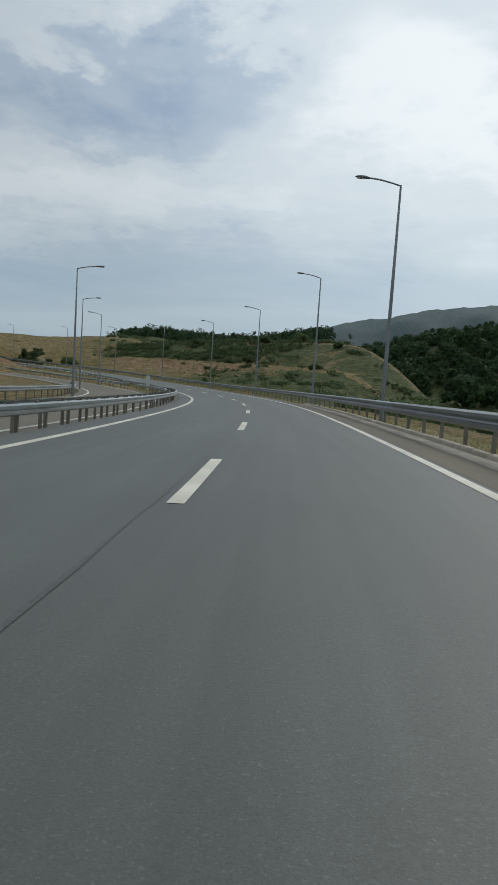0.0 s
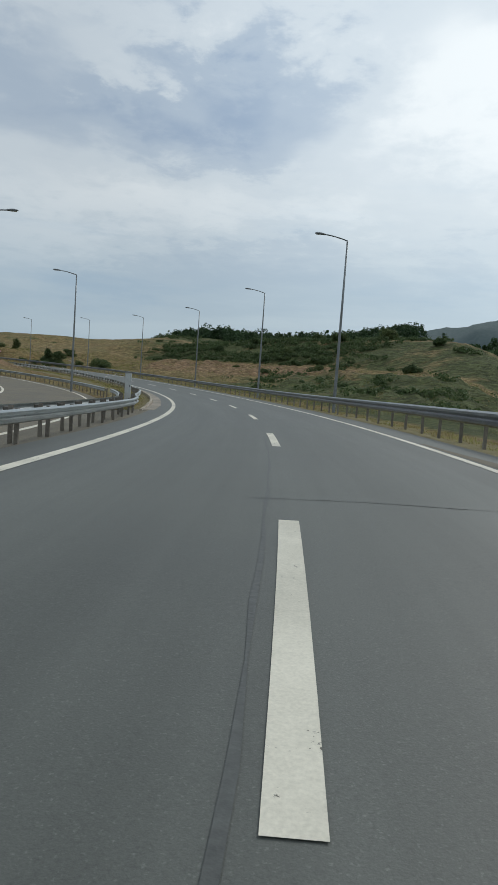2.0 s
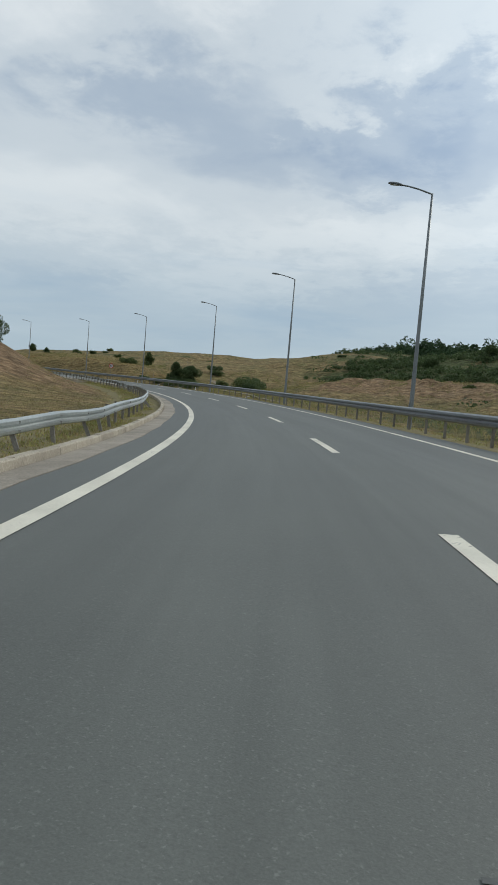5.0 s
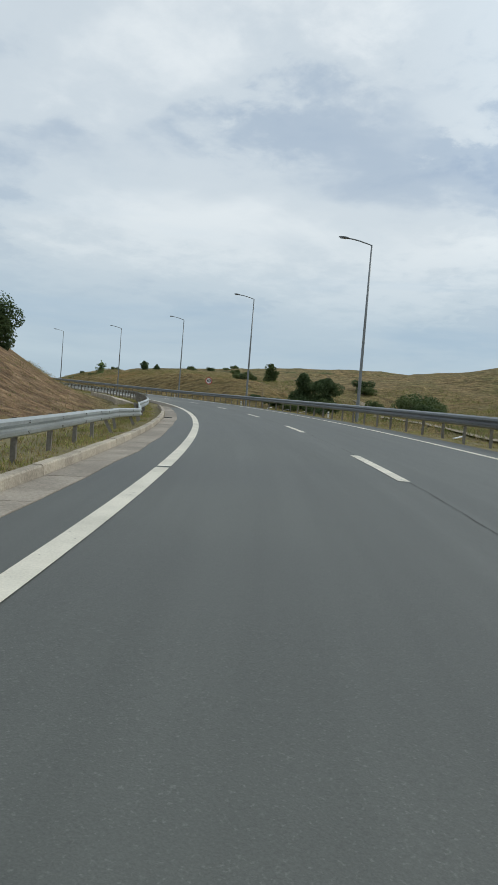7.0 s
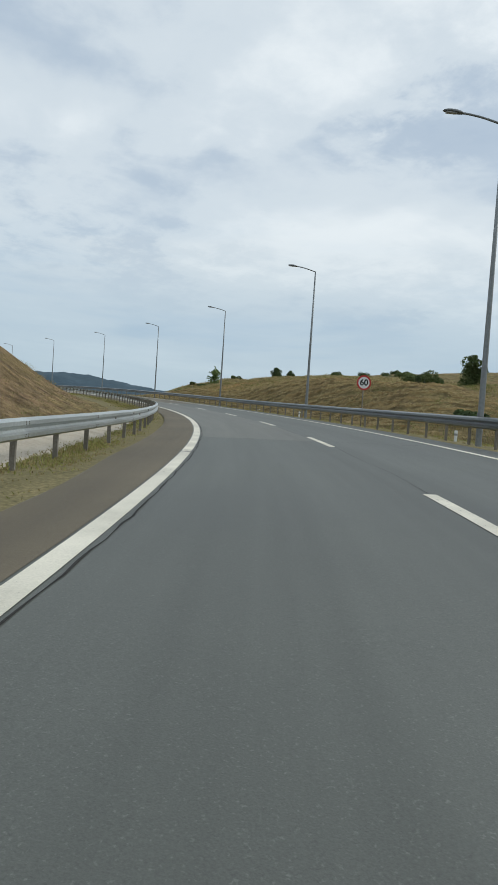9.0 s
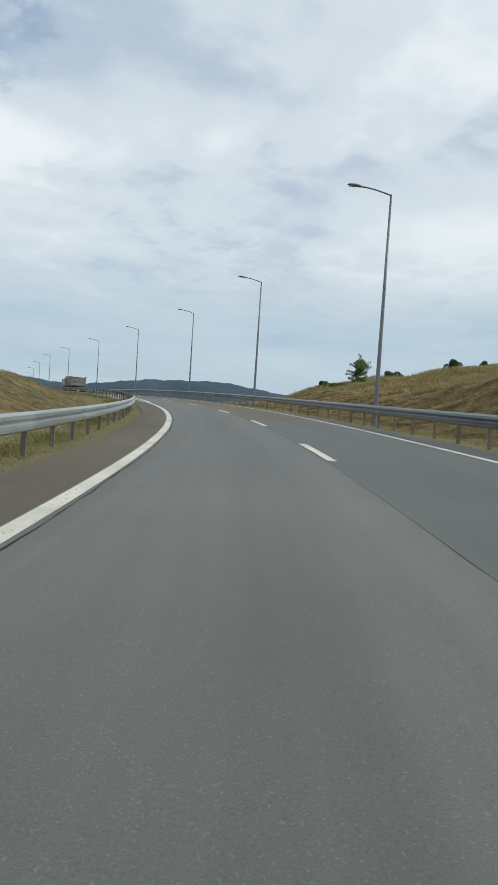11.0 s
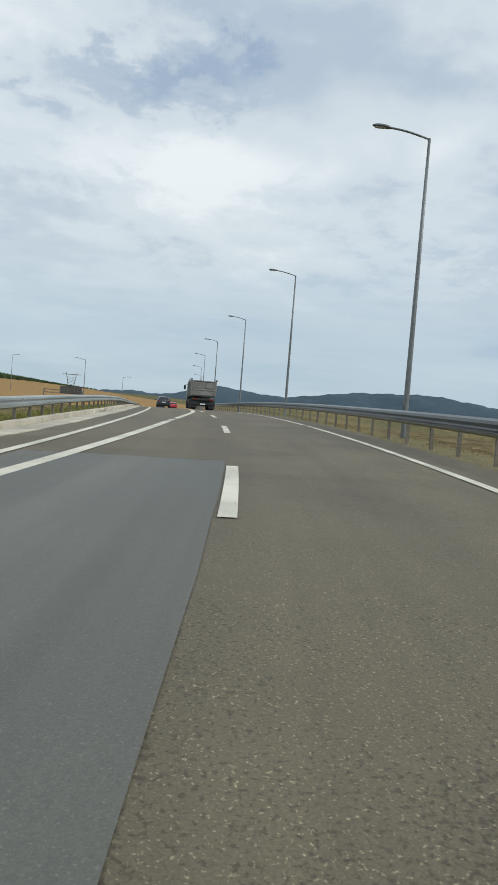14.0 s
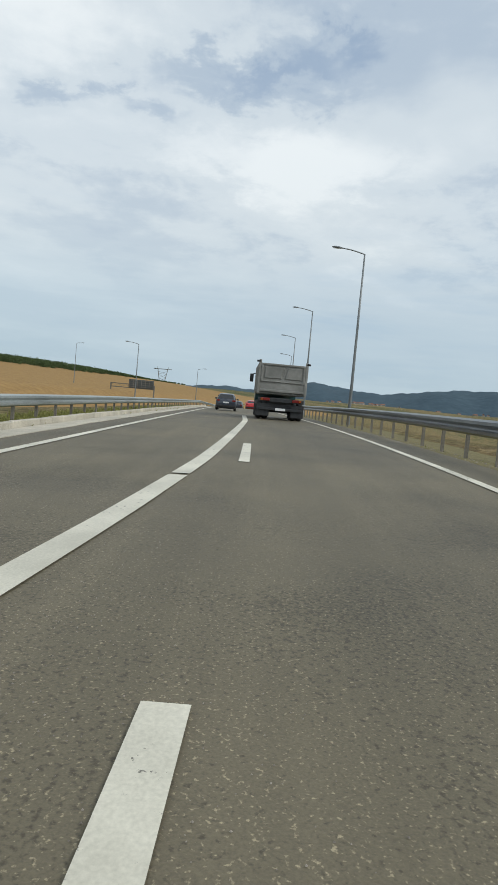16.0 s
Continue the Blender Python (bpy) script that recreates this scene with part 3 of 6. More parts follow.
def ribbon(name, s_list, us, zs, mat, place=None):
    """A sheet along the road; us and zs are offsets and heights, each a number or a function of s."""
    s_list = np.asarray(s_list, float)
    cols = []
    for u, z in zip(us, zs):
        uu = u(s_list) if callable(u) else np.full(len(s_list), float(u))
        zz = z(s_list) if callable(z) else np.full(len(s_list), float(z))
        cols.append(on_road(s_list, uu, zz))
    v = np.stack(cols, 1)
    n, k = v.shape[:2]
    faces = [(i * k + j, i * k + j + 1, (i + 1) * k + j + 1, (i + 1) * k + j) for i in range(n - 1) for j in range(k - 1)]
    me = mesh_of(name, v.reshape(-1, 3), faces, mat)
    far_u = np.stack([u(s_list) if callable(u) else np.full(len(s_list), float(u)) for u in us], 1)
    me.attributes.new("across", "FLOAT", "POINT").data.foreach_set("value", far_u.ravel().astype(np.float32))
    me.attributes.new("along", "FLOAT", "POINT").data.foreach_set("value", np.repeat(s_list, k).astype(np.float32))
    return me


def block_run(name, s_list, profile, mat):
    """A bar of constant section along the road; profile: (u, z) points round the section, u may be functions of s."""
    s_list = np.asarray(s_list, float)
    k = len(profile)
    v = np.stack([on_road(s_list, u(s_list) if callable(u) else np.full(len(s_list), float(u)), z) for u, z in profile], 1)
    n = len(s_list)
    faces = [(i * k + j, (i + 1) * k + j, (i + 1) * k + (j + 1) % k, i * k + (j + 1) % k) for i in range(n - 1) for j in range(k)]
    faces += [tuple(range(k)), tuple(range((n - 1) * k, n * k))[::-1]]
    return mesh_of(name, v.reshape(-1, 3), faces, mat)


def stand(s, u, z=0.0, spin=0.0):
    """A pose on the road: its y runs along the road, its x to the right."""
    p = on_road(float(s), float(u), z)
    return Matrix.Translation(Vector(p)) @ Matrix.Rotation(float(head_at(s)) + spin, 4, "Z")


# ---- the land: one sheet to the horizon ----
def graded(lo, hi, step, reach, grow=1.22):
    mid = list(np.arange(lo, hi + 0.01, step))
    d, x = step, lo
    left = []
    while x > lo - reach:
        d *= grow
        x -= d
        left.append(x)
    d, x = step, hi
    right = []
    while x < hi + reach:
        d *= grow
        x += d
        right.append(x)
    return np.array(left[::-1] + mid + right)


GX, GY = graded(-520, 130, 2.2, 4200), graded(0, 330, 2.2, 4200)
gx, gy = np.meshgrid(GX, GY, indexing="ij")
gz, ggreen, gbare, gripe = land(gx.ravel(), gy.ravel())
nx, ny = len(GX), len(GY)
idx = np.arange(nx * ny).reshape(nx, ny)
quads = np.stack([idx[:-1, :-1], idx[1:, :-1], idx[1:, 1:], idx[:-1, 1:]], -1).reshape(-1, 4)
ground_mesh = mesh_of("ground", np.stack([gx.ravel(), gy.ravel(), gz], -1), quads, LAND, True)
for key, val in (("green", ggreen), ("bare", gbare), ("ripe", gripe)):
    ground_mesh.attributes.new(key, "FLOAT", "POINT").data.foreach_set("value", val.astype(np.float32))
thing("ground", ground_mesh, "dry summer grassland with green slopes and bare soil", "ground", kind="structure")


def verge(name, s_list, side, near, label):
    """The grass strip between the asphalt and the land."""
    offs = np.array([0.0, 0.25, 0.6, 1.1, 1.7, 2.4, 3.2, 4.2])
    s_list = np.asarray(s_list, float)
    u = side * (near(s_list)[:, None] + offs)
    p = on_road(np.repeat(s_list, len(offs)), u.ravel(), 0.0)
    x, y = p[:, 0], p[:, 1]
    t = np.tile(offs / offs[-1], len(s_list))
    top = p[:, 2] - 0.02 - 0.1 * smooth(t * 2) + 0.05 * waves(x, y, 2.3, 11) * smooth(t * 3)
    z = top * (1 - smooth((t - 0.55) / 0.4)) + (land(x, y)[0] - 0.1) * smooth((t - 0.55) / 0.4)
    far = np.abs(u.ravel()) < 7.2
    z = np.where(far, np.maximum(z, p[:, 2] - 0.32), z)
    k = len(offs)
    faces = [(i * k + j, i * k + j + 1, (i + 1) * k + j + 1, (i + 1) * k + j)[::int(side)] for i in range(len(s_list) - 1) for j in range(k - 1)]
    me = mesh_of(name, np.stack([x, y, z], -1), faces, VERGE, True)
    n = len(x)
    g = 0.34 + 0.28 * waves(x, y, 14, 21) - (0.25 * smooth((np.repeat(s_list, k) - 305) / 15) if side > 0 else 0)
    for key, val in (("green", g), ("bare", 0.30 + 0.2 * waves(x, y, 3.5, 77)), ("ripe", np.zeros(n))):
        me.attributes.new(key, "FLOAT", "POINT").data.foreach_set("value", val.astype(np.float32))
    return thing(name, me, label, "verge", kind="structure")


def left_edge(s):
    """Where the asphalt ends on the left."""
    return 4.35 + 0.25 * smooth((s - 205) / 6) - 0.2 * smooth((s - 292) / 8)


def left_rail(s):
    return 4.9 + 0.85 * smooth((s - 80) / 10) - 0.5 * smooth((s - 206) / 12) + 0.9 * smooth((s - 300) / 28)


RUN = np.arange(-170, 700.1, 2.0)
verge("verge_left", RUN[RUN >= 86], -1, lambda s: left_edge(s) - 0.05, "dry roadside grass strip behind the edge of the asphalt")
verge("verge_right", RUN, 1, lambda s: np.full(len(s), 4.45), "dry roadside grass strip below the guard rail")

# ---- asphalt ----
road = thing("road", ribbon("road", RUN, [lambda s: -left_edge(s) - 0.15, -2.0, 0.0, 2.0, 4.6], [0, 0, 0, 0, 0], ASPHALT_OLD),
             "two-lane motorway link of grey asphalt bending to the left", "road", kind="structure")
wob = lambda s: -0.12 + 0.008 * np.sin(s * 0.7) + 0.006 * np.sin(s * 1.9 + 1)
part("asphalt_layer", ribbon("asphalt_layer", np.arange(-170, 270.1, 2.0), [lambda s: -left_edge(s) - 0.1, -2, 0, 2, 4.5], [0.006] * 5, ASPHALT), road, "newer grey asphalt over the full width")
part("asphalt_layer", ribbon("asphalt_layer", np.append(np.arange(217.2, 307.9, 1.0), 308.0), [lambda s: -3.95 + 0.6 * smooth((s - 296) / 10), -2, lambda s: wob(s)], [0.0085] * 3, ASPHALT_PATCH), road, "newer pale grey asphalt on one lane")
part("shoulder_strip", ribbon("shoulder_strip", np.arange(199, 311.1, 2.0), [lambda s: -left_edge(s) - 0.12, -3.62], [0.011, 0.011], ASPHALT_SIDE), road, "worn brown shoulder")


part("shoulder_strip", ribbon("shoulder_strip", np.arange(-40, 70.1, 2.0), [3.64, lambda s: 4.5 - 0.75 * smooth((s - 58) / 12)], [0.011, 0.011], ASPHALT_SIDE), road, "worn brown shoulder")


def tar_line(s_list, u_list, width, mat=None):
    """A cracked joint across or along the road."""
    s_list, u_list = np.asarray(s_list, float), np.asarray(u_list, float)
    d = np.stack([np.gradient(s_list), np.gradient(u_list)], -1)
    d /= np.linalg.norm(d, axis=1)[:, None]
    w = width * (0.65 + 0.2 * np.sin(np.arange(len(s_list)) * 1.7) + 0.3 * np.random.RandomState(len(s_list)).uniform(-1, 1, len(s_list)))
    a = on_road(s_list - d[:, 1] * w, u_list + d[:, 0] * w, 0.0105)
    b = on_road(s_list + d[:, 1] * w, u_list - d[:, 0] * w, 0.0105)
    v = np.stack([a, b], 1).reshape(-1, 3)
    return mesh_of("tar_joint", v, [(2 * i, 2 * i + 2, 2 * i + 3, 2 * i + 1) for i in range(len(s_list) - 1)], mat or TAR)


for s, ua, ub in ((270.3, -3.4, 4.3), (295.5, -4.2, 4.4), (307.98, -3.3, -0.14), (217.2, -3.4, 3.4), (33.2, 0.2, 3.3), (321.4, -4.2, 4.4), (116.0, -1, 3.5), (60.3, -0.4, 3.7)):
    us = np.linspace(ua, ub, 60)
    ragged = np.random.RandomState(int(s)).normal(0, 0.006, 60)
    part("tar_joint", tar_line(s + 0.05 * np.sin(us * 2.1) + ragged, us, 0.012 if 300 < s < 310 else 0.02 if s > 280 else 0.02 if s < 120 else 0.013, STAIN if s < 120 else TAR), road, "thin dark tar joint across the lanes")
ss = np.arange(140, 296, 0.4)
part("tar_joint", tar_line(ss, np.where(ss > 217, wob(ss), 0.02 + 0.03 * np.sin(ss)) + np.random.RandomState(5).normal(0, 0.008, len(ss)), 0.0045), road, "dark lengthwise joint beside the lane line")
ss = np.arange(188, 291, 0.35)
part("tar_joint", tar_line(ss, -3.335 + 0.012 * np.sin(ss * 0.9) + np.random.RandomState(6).normal(0, 0.009, len(ss)), 0.014), road, "ragged dark seam beside the edge line")
# a branching crack in the old surface
for sa, ua, sb, ub in ((327.25, 0.17, 325.95, 0.42), (326.25, 0.34, 325.4, 0.1), (326.7, 0.28, 326.45, 0.5), (326.95, 0.22, 327.1, 0.02), (327.65, -0.19, 327.2, -0.12), (325.4, 0.1, 324.7, 0.25), (326.2, -1.1, 325.5, -1.02), (325.75, -1.05, 325.45, -0.85)):
    q = np.linspace(0, 1, 18)
    jag = np.random.RandomState(int(sa * 10)).normal(0, 0.011, (2, 18))
    part("crack", tar_line(sa + (sb - sa) * q + 0.03 * np.sin(q * 17 + sa) + jag[0], ua + (ub - ua) * q + 0.02 * np.sin(q * 13 + ua * 5) + jag[1], 0.0055), road, "ragged dark crack")
ss = np.arange(-20, 70, 0.8)
part("tar_joint", tar_line(ss, -0.2 + 0.012 * np.sin(ss * 0.6) + 0.01 * np.sin(ss * 2.3), 0.024, STAIN), road, "dark lengthwise joint beside the lane line")

# loose chippings on the worn surface
r_ = np.random.RandomState(91)
cs_, cu_ = r_.uniform(322, 347, 7000), np.concatenate([r_.normal(-0.4, 0.5, 4200), r_.uniform(-3.2, 3.2, 2800)])
cs_, cu_ = np.concatenate([cs_, r_.uniform(300, 356, 900)]), np.concatenate([cu_, r_.normal(4.75, 0.14, 900)])
cp_ = on_road(cs_, cu_, 0.004)
cv, cf = [], []
for k_ in range(len(cs_)):
    w_, a_ = r_.uniform(0.002, 0.005) if k_ < 7000 else r_.uniform(0.006, 0.022), r_.uniform(0, 6.283)
    for j_ in range(4):
        cv.append((cp_[k_, 0] + w_ * math.cos(a_ + 1.571 * j_) * r_.uniform(0.7, 1.3), cp_[k_, 1] + w_ * math.sin(a_ + 1.571 * j_) * r_.uniform(0.7, 1.3), cp_[k_, 2]))
    cv.append((cp_[k_, 0], cp_[k_, 1], cp_[k_, 2] + w_ * 1.1))
    cf += [(5 * k_ + j_, 5 * k_ + (j_ + 1) % 4, 5 * k_ + 4) for j_ in range(4)]
CHIPPINGS = per_piece(material("pale_chippings", (0.16, 0.14, 0.115), (0.36, 0.32, 0.27), 20, 90, 0.85, bump=0.2), 0.3, island=True)
thing("loose_chippings", mesh_of("loose_chippings", cv, cf, CHIPPINGS), "pale loose chippings scattered on the worn asphalt", "chippings", kind="stuff")

# road paint: lane dashes and edge lines
WIDE = 0.088
for k in range(-4, 27):
    a = 23.4 + 12 * k if k < 0 else float(np.interp(k, [0, 3, 6, 12, 15, 16, 20, 23, 26], [23.4, 59.1, 95.6, 169.7, 206.6, 219.3, 269.3, 307.2, 345.2]))
    part("lane_dash", ribbon("lane_dash", np.linspace(a - 4.2, a, 6), [-WIDE, WIDE], [0.012, 0.012], PAINT), road)



def line(cuts, mid, half, label):
    """A painted line laid in runs that end at the cuts."""
    for a, b in zip(cuts, cuts[1:]):
        n = max(2, int((b - a) / 1.2) + 1)
        part("edge_line", ribbon("edge_line", np.linspace(a + 0.09, b - 0.09, n), [lambda q: mid(q) - half, lambda q: mid(q) + half], [0.0125, 0.0125], PAINT), road, label)


def worn_line(a, b, mid, half, seed):
    """A stretch of line of which only flakes are left."""
    r = np.random.RandomState(seed)
    s = a
    while s < b:
        e = min(s + r.uniform(0.12, 0.5), b)
        lo, hi = sorted(r.uniform(-half, half, 2)) if r.uniform() < 0.45 else (-half * r.uniform(0.6, 1), half * r.uniform(0.6, 1))
        part("paint_flake", ribbon("paint_flake", np.linspace(s, e, 3), [lambda q: mid(q) + lo, lambda q: mid(q) + hi + 0.03], [0.0125, 0.0125], PAINT), road)
        s = e + r.uniform(0.02, 0.13)


outer = lambda s: -3.49 + 0 * s
right = lambda s: 3.47 + 0 * s
broad = lambda s: -3.45 + 3.45 * np.interp(s, [290, 322, 336, 341, 361, 380], [0, 0.45, 0.73, 0.81, 0.985, 1.0])
line([-60, 91.2, 165.65, 211.8, 279.6, 293.5], outer, 0.1, "white edge line of the left lane")
line([293.5, 335.2, 700], lambda s: -3.53 + 0 * s, 0.09, "white outer edge line")
line([-60, 60, 138, 246, 322.4], right, 0.085, "white edge line of the right lane")
worn_line(322.4, 324.7, right, 0.085, 71)
line([324.7, 420, 700], right, 0.085, "white edge line of the right lane")
line([291.5, 293.5, 301.05, 321.5], broad, 0.12, "broad white dividing line")
worn_line(321.7, 324.5, broad, 0.12, 72)
line([324.6, 338.85, 372], broad, 0.12, "broad white dividing line")


# the rugged earth face below the hill's first ledge
face_s, face_r = np.arange(86, 238.1, 0.8), np.arange(9.0, 43.1, 0.8)
fs, fr = np.meshgrid(face_s, face_r, indexing="ij")
fp = on_road(fs.ravel(), fr.ravel())
fl = land(fp[:, 0], fp[:, 1])
rib = waves(fp[:, 0], fp[:, 1], 3.4, 95) * 0.22 + waves(fp[:, 0], fp[:, 1], 7.5, 96) * 0.3 + 0.35 * np.abs(waves(fp[:, 0] + 0.6 * fp[:, 1], fp[:, 1] * 0.4, 4.5, 97))
fade = smooth((fs.ravel() - hill_edge(fr.ravel()) - 6) / 12) * smooth((fs.ravel() - 88) / 14) * (1 - smooth((fs.ravel() - 222) / 14)) * window(fr.ravel(), 10, 14, 39.5, 42.5) * (1 - smooth((fs.ravel() - 175 - 1.0 * fr.ravel()) / 14))
fz = fl[0] + fade * (0.15 + rib * smooth((fr.ravel() - 12) / 8)) - 1.0 * (1 - fade)
nf = len(face_r)
face_mesh = mesh_of("earth_face", np.stack([fp[:, 0], fp[:, 1], fz], -1), [(i * nf + j, i * nf + j + 1, (i + 1) * nf + j + 1, (i + 1) * nf + j) for i in range(len(face_s) - 1) for j in range(nf - 1)], LAND, True)
# Green raised at the near end, partly to paint the hill's backlit shade.
for key, val in (("green", (0.55 + 0.4 * (1 - smooth((fs.ravel() - 140) / 30))) * fl[1] + 0.12 * waves(fp[:, 0], fp[:, 1], 12, 98)), ("bare", 0.1 + (0.15 + 0.5 * smooth((fr.ravel() - 16) / 12)) * smooth((fs.ravel() - 128) / 40) + 0.35 * rib), ("ripe", 0.0 * fl[0])):
    face_mesh.attributes.new(key, "FLOAT", "POINT").data.foreach_set("value", val.astype(np.float32))
thing("earth_face", face_mesh, "rugged brown earth face with dry grass below the hill's ledge", "slope", kind="structure")

# the mown face of the cut bank, with rows of cut grass lying on it
bank_s, bank_r = np.arange(228, 318.1, 0.4), np.arange(8.0, 19.1, 0.28)
bs, br = np.meshgrid(bank_s, bank_r, indexing="ij")
bp = on_road(bs.ravel(), br.ravel())
bl = land(bp[:, 0], bp[:, 1])


def straw_rows(s, u, x, y):
    """Uneven slanting rows of cut grass: 1 on a row, 0 between."""
    return np.sin((s * 0.55 + u * 1.35) * 4.3 + 2.6 * waves(x, y, 9, 83)) * 0.5 + 0.5


rows_ = straw_rows(bs.ravel(), br.ravel(), bp[:, 0], bp[:, 1])
fade = window(bs.ravel(), 229, 236, 306, 316) * smooth((br.ravel() - 8.2) / 1.0) * (1 - smooth((br.ravel() - 16.5 + 4.2 * smooth((bs.ravel() - 262) / 22)) / 2.0))
bz = bl[0] + fade * (0.10 + 0.38 * rows_ ** 2 * (0.6 + 0.4 * waves(bp[:, 0], bp[:, 1], 14, 84)) + 0.07 * waves(bp[:, 0], bp[:, 1], 1.6, 85)) - 0.6 * (1 - fade)
nb = len(bank_r)
bank_mesh = mesh_of("mown_bank", np.stack([bp[:, 0], bp[:, 1], bz], -1), [(i * nb + j, i * nb + j + 1, (i + 1) * nb + j + 1, (i + 1) * nb + j) for i in range(len(bank_s) - 1) for j in range(nb - 1)], LAND, True)
# Bare brown raised between the rows paints the shade of their troughs.
for key, val in (("green", 0.25 * bl[1]), ("bare", 0.5 * (1 - rows_)), ("ripe", 0.15 + 0.4 * rows_)):
    bank_mesh.attributes.new(key, "FLOAT", "POINT").data.foreach_set("value", val.astype(np.float32))
thing("mown_bank", bank_mesh, "dry mown bank with rows of cut straw lying on it", "bank", kind="structure")

# ---- kerbs and gutters ----
def kerb_run(name, a, b, side, inner, label, gutter=0.52, high=0.13, slab=None, stone=None):
    """A row of kerb stones with concrete gutter slabs in front."""
    base = thing(name, block_run(name, np.arange(a, b + 0.1, 2.0), [(lambda s: side * (inner(s) + gutter - 0.02), -0.2), (lambda s: side * (inner(s) + gutter + 0.2), -0.2),
                 (lambda s: side * (inner(s) + gutter + 0.2), -0.05), (lambda s: side * (inner(s) + gutter - 0.02), -0.05)][::int(side)], CONCRETE), label, "kerb", kind="structure")
    s, k = a, 0
    full = high
    while s < b - 0.5:
        high = full * min(1.0, 0.12 + (s - a) / 6)
        dz = 0.005 * math.sin(k * 2.3) + 0.006 * math.sin(k * 0.4)
        io = 0.004 * math.sin(k * 1.3)
        prof = [(lambda q: side * (inner(q) + gutter + io), -0.1), (lambda q: side * (inner(q) + gutter + 0.02 + io), high + dz - 0.02), (lambda q: side * (inner(q) + gutter + 0.04 + io), high + dz),
                (lambda q: side * (inner(q) + gutter + 0.16 + io), high + dz), (lambda q: side * (inner(q) + gutter + 0.18 + io), -0.1)]
        part("kerb_stone", block_run("kerb_stone", [s, s + 0.996], prof[::int(side)], stone or CONCRETE), base)
        if gutter > 0.2 and k % 2 == 0:
            rag = lambda q: 0.03 * np.sin(q * 1.3) + 0.02 * np.sin(q * 0.47)
            g = [(lambda q: side * (inner(q) + rag(q)), -0.08), (lambda q: side * (inner(q) + rag(q)), 0.016), (lambda q: side * (inner(q) + gutter - 0.01), 0.006 + dz * 0.4),
                 (lambda q: side * (inner(q) + gutter - 0.01), -0.08)]
            part("gutter_slab", block_run("gutter_slab", [s, s + 1.985], g[::int(side)], slab or CONCRETE), base)
        s += 1.0
        k += 1
    return base


kerb_left = kerb_run("kerb_left", 84, 199, -1, lambda s: 4.22 + 0 * s, "pale concrete kerb and gutter slabs at the road edge", slab=GUTTER)
part("drain_slot", block_run("drain_slot", [183.2, 183.75], [(-4.7, 0.005), (-4.4, 0.005), (-4.4, 0.022), (-4.7, 0.022)], TAR), kerb_left, "dark iron gutter drain")
kerb_run("kerb_left_far", 301, 420, -1, lambda s: left_edge(s) + 0.02, "pale concrete kerb and gutter at the road edge", gutter=0.7, high=0.16, slab=CONCRETE_SUNLIT, stone=CONCRETE_SUNLIT)
kerb_run("kerb_right", -20, 64, 1, lambda s: 4.42 + 0 * s, "weathered concrete kerb and gutter under the guard rail", gutter=0.5, high=0.1, slab=GUTTER)

# ---- the other carriageway on the left ----
def land_ribbon(name, s_list, us, lift, mat):
    s_list = np.asarray(s_list, float)
    v = np.stack([on_road(s_list, u(s_list) if callable(u) else np.full(len(s_list), float(u)), 0.0) for u in us], 1)
    n, k = v.shape[:2]
    flat_z = np.interp(s_list, S, rise) - 0.40
    v[:, :, 2] = flat_z[:, None] + lift
    return mesh_of(name, v.reshape(-1, 3), [(i * k + j, i * k + j + 1, (i + 1) * k + j + 1, (i + 1) * k + j) for i in range(n - 1) for j in range(k - 1)], mat)


s2 = np.arange(-120, 176.1, 2.0)
part("paved_strip", ribbon("paved_strip", np.arange(-120, 86.1, 2.0), [lambda s: road2_mid(s) + 3.5, -4.4], [-0.236, -0.004], ASPHALT_OLD), road, "worn brown paved strip under the guard rail")
road2 = thing("road_other", land_ribbon("road_other", s2, [lambda s: road2_mid(s) - 3.9, road2_mid, lambda s: road2_mid(s) + 3.6], 0.03, ASPHALT_OLD),
              "other carriageway of brown-grey asphalt bending away", "road", kind="structure")
for off in (-2.95, 2.75):
    part("edge_line", land_ribbon("edge_line", s2, [lambda s: road2_mid(s) + off - 0.09, lambda s: road2_mid(s) + off + 0.09], 0.04, PAINT), road2, "white edge line")


# ---- guard rails ----
def beam_mesh(length, steel):
    """A W-shaped steel beam along y, its face towards -x."""
    prof = [(0.0, -0.155), (-0.03, -0.14), (-0.078, -0.115), (-0.082, -0.06), (-0.03, -0.035), (-0.005, 0.0), (-0.03, 0.035), (-0.082, 0.06), (-0.078, 0.115), (-0.03, 0.14), (0.0, 0.155)]
    back = [(x + 0.006, z) for x, z in prof[::-1]]
    ring = prof + back
    verts = [(x, y, z) for y in (-0.04, length + 0.04) for x, z in ring]
    k = len(ring)
    faces = [(j, (j + 1) % k, k + (j + 1) % k, k + j) for j in range(k)]
    faces += [(j, j + 1, k - 2 - j, k - 1 - j) for j in range(len(prof) - 1)]
    faces += [(k + j, 2 * k - 1 - j, 2 * k - 2 - j, k + j + 1) for j in range(len(prof) - 1)]
    return mesh_of("beam", verts, faces, steel)


def post_mesh():
    """A C-shaped post, 1.2 m long, its top at zero."""
    ring = [(0, -0.036), (0.08, -0.036), (0.08, -0.02), (0.016, -0.03), (0.016, 0.03), (0.08, 0.02), (0.08, 0.036), (0, 0.036)]
    verts = [(x, y, z) for z in (-1.25, 0.0) for x, y in ring]
    k = len(ring)
    faces = [(j, (j + 1) % k, k + (j + 1) % k, k + j) for j in range(k)] + [tuple(range(k, 2 * k)), tuple(range(k))[::-1]]
    return mesh_of("post", verts, faces, POST_STEEL)


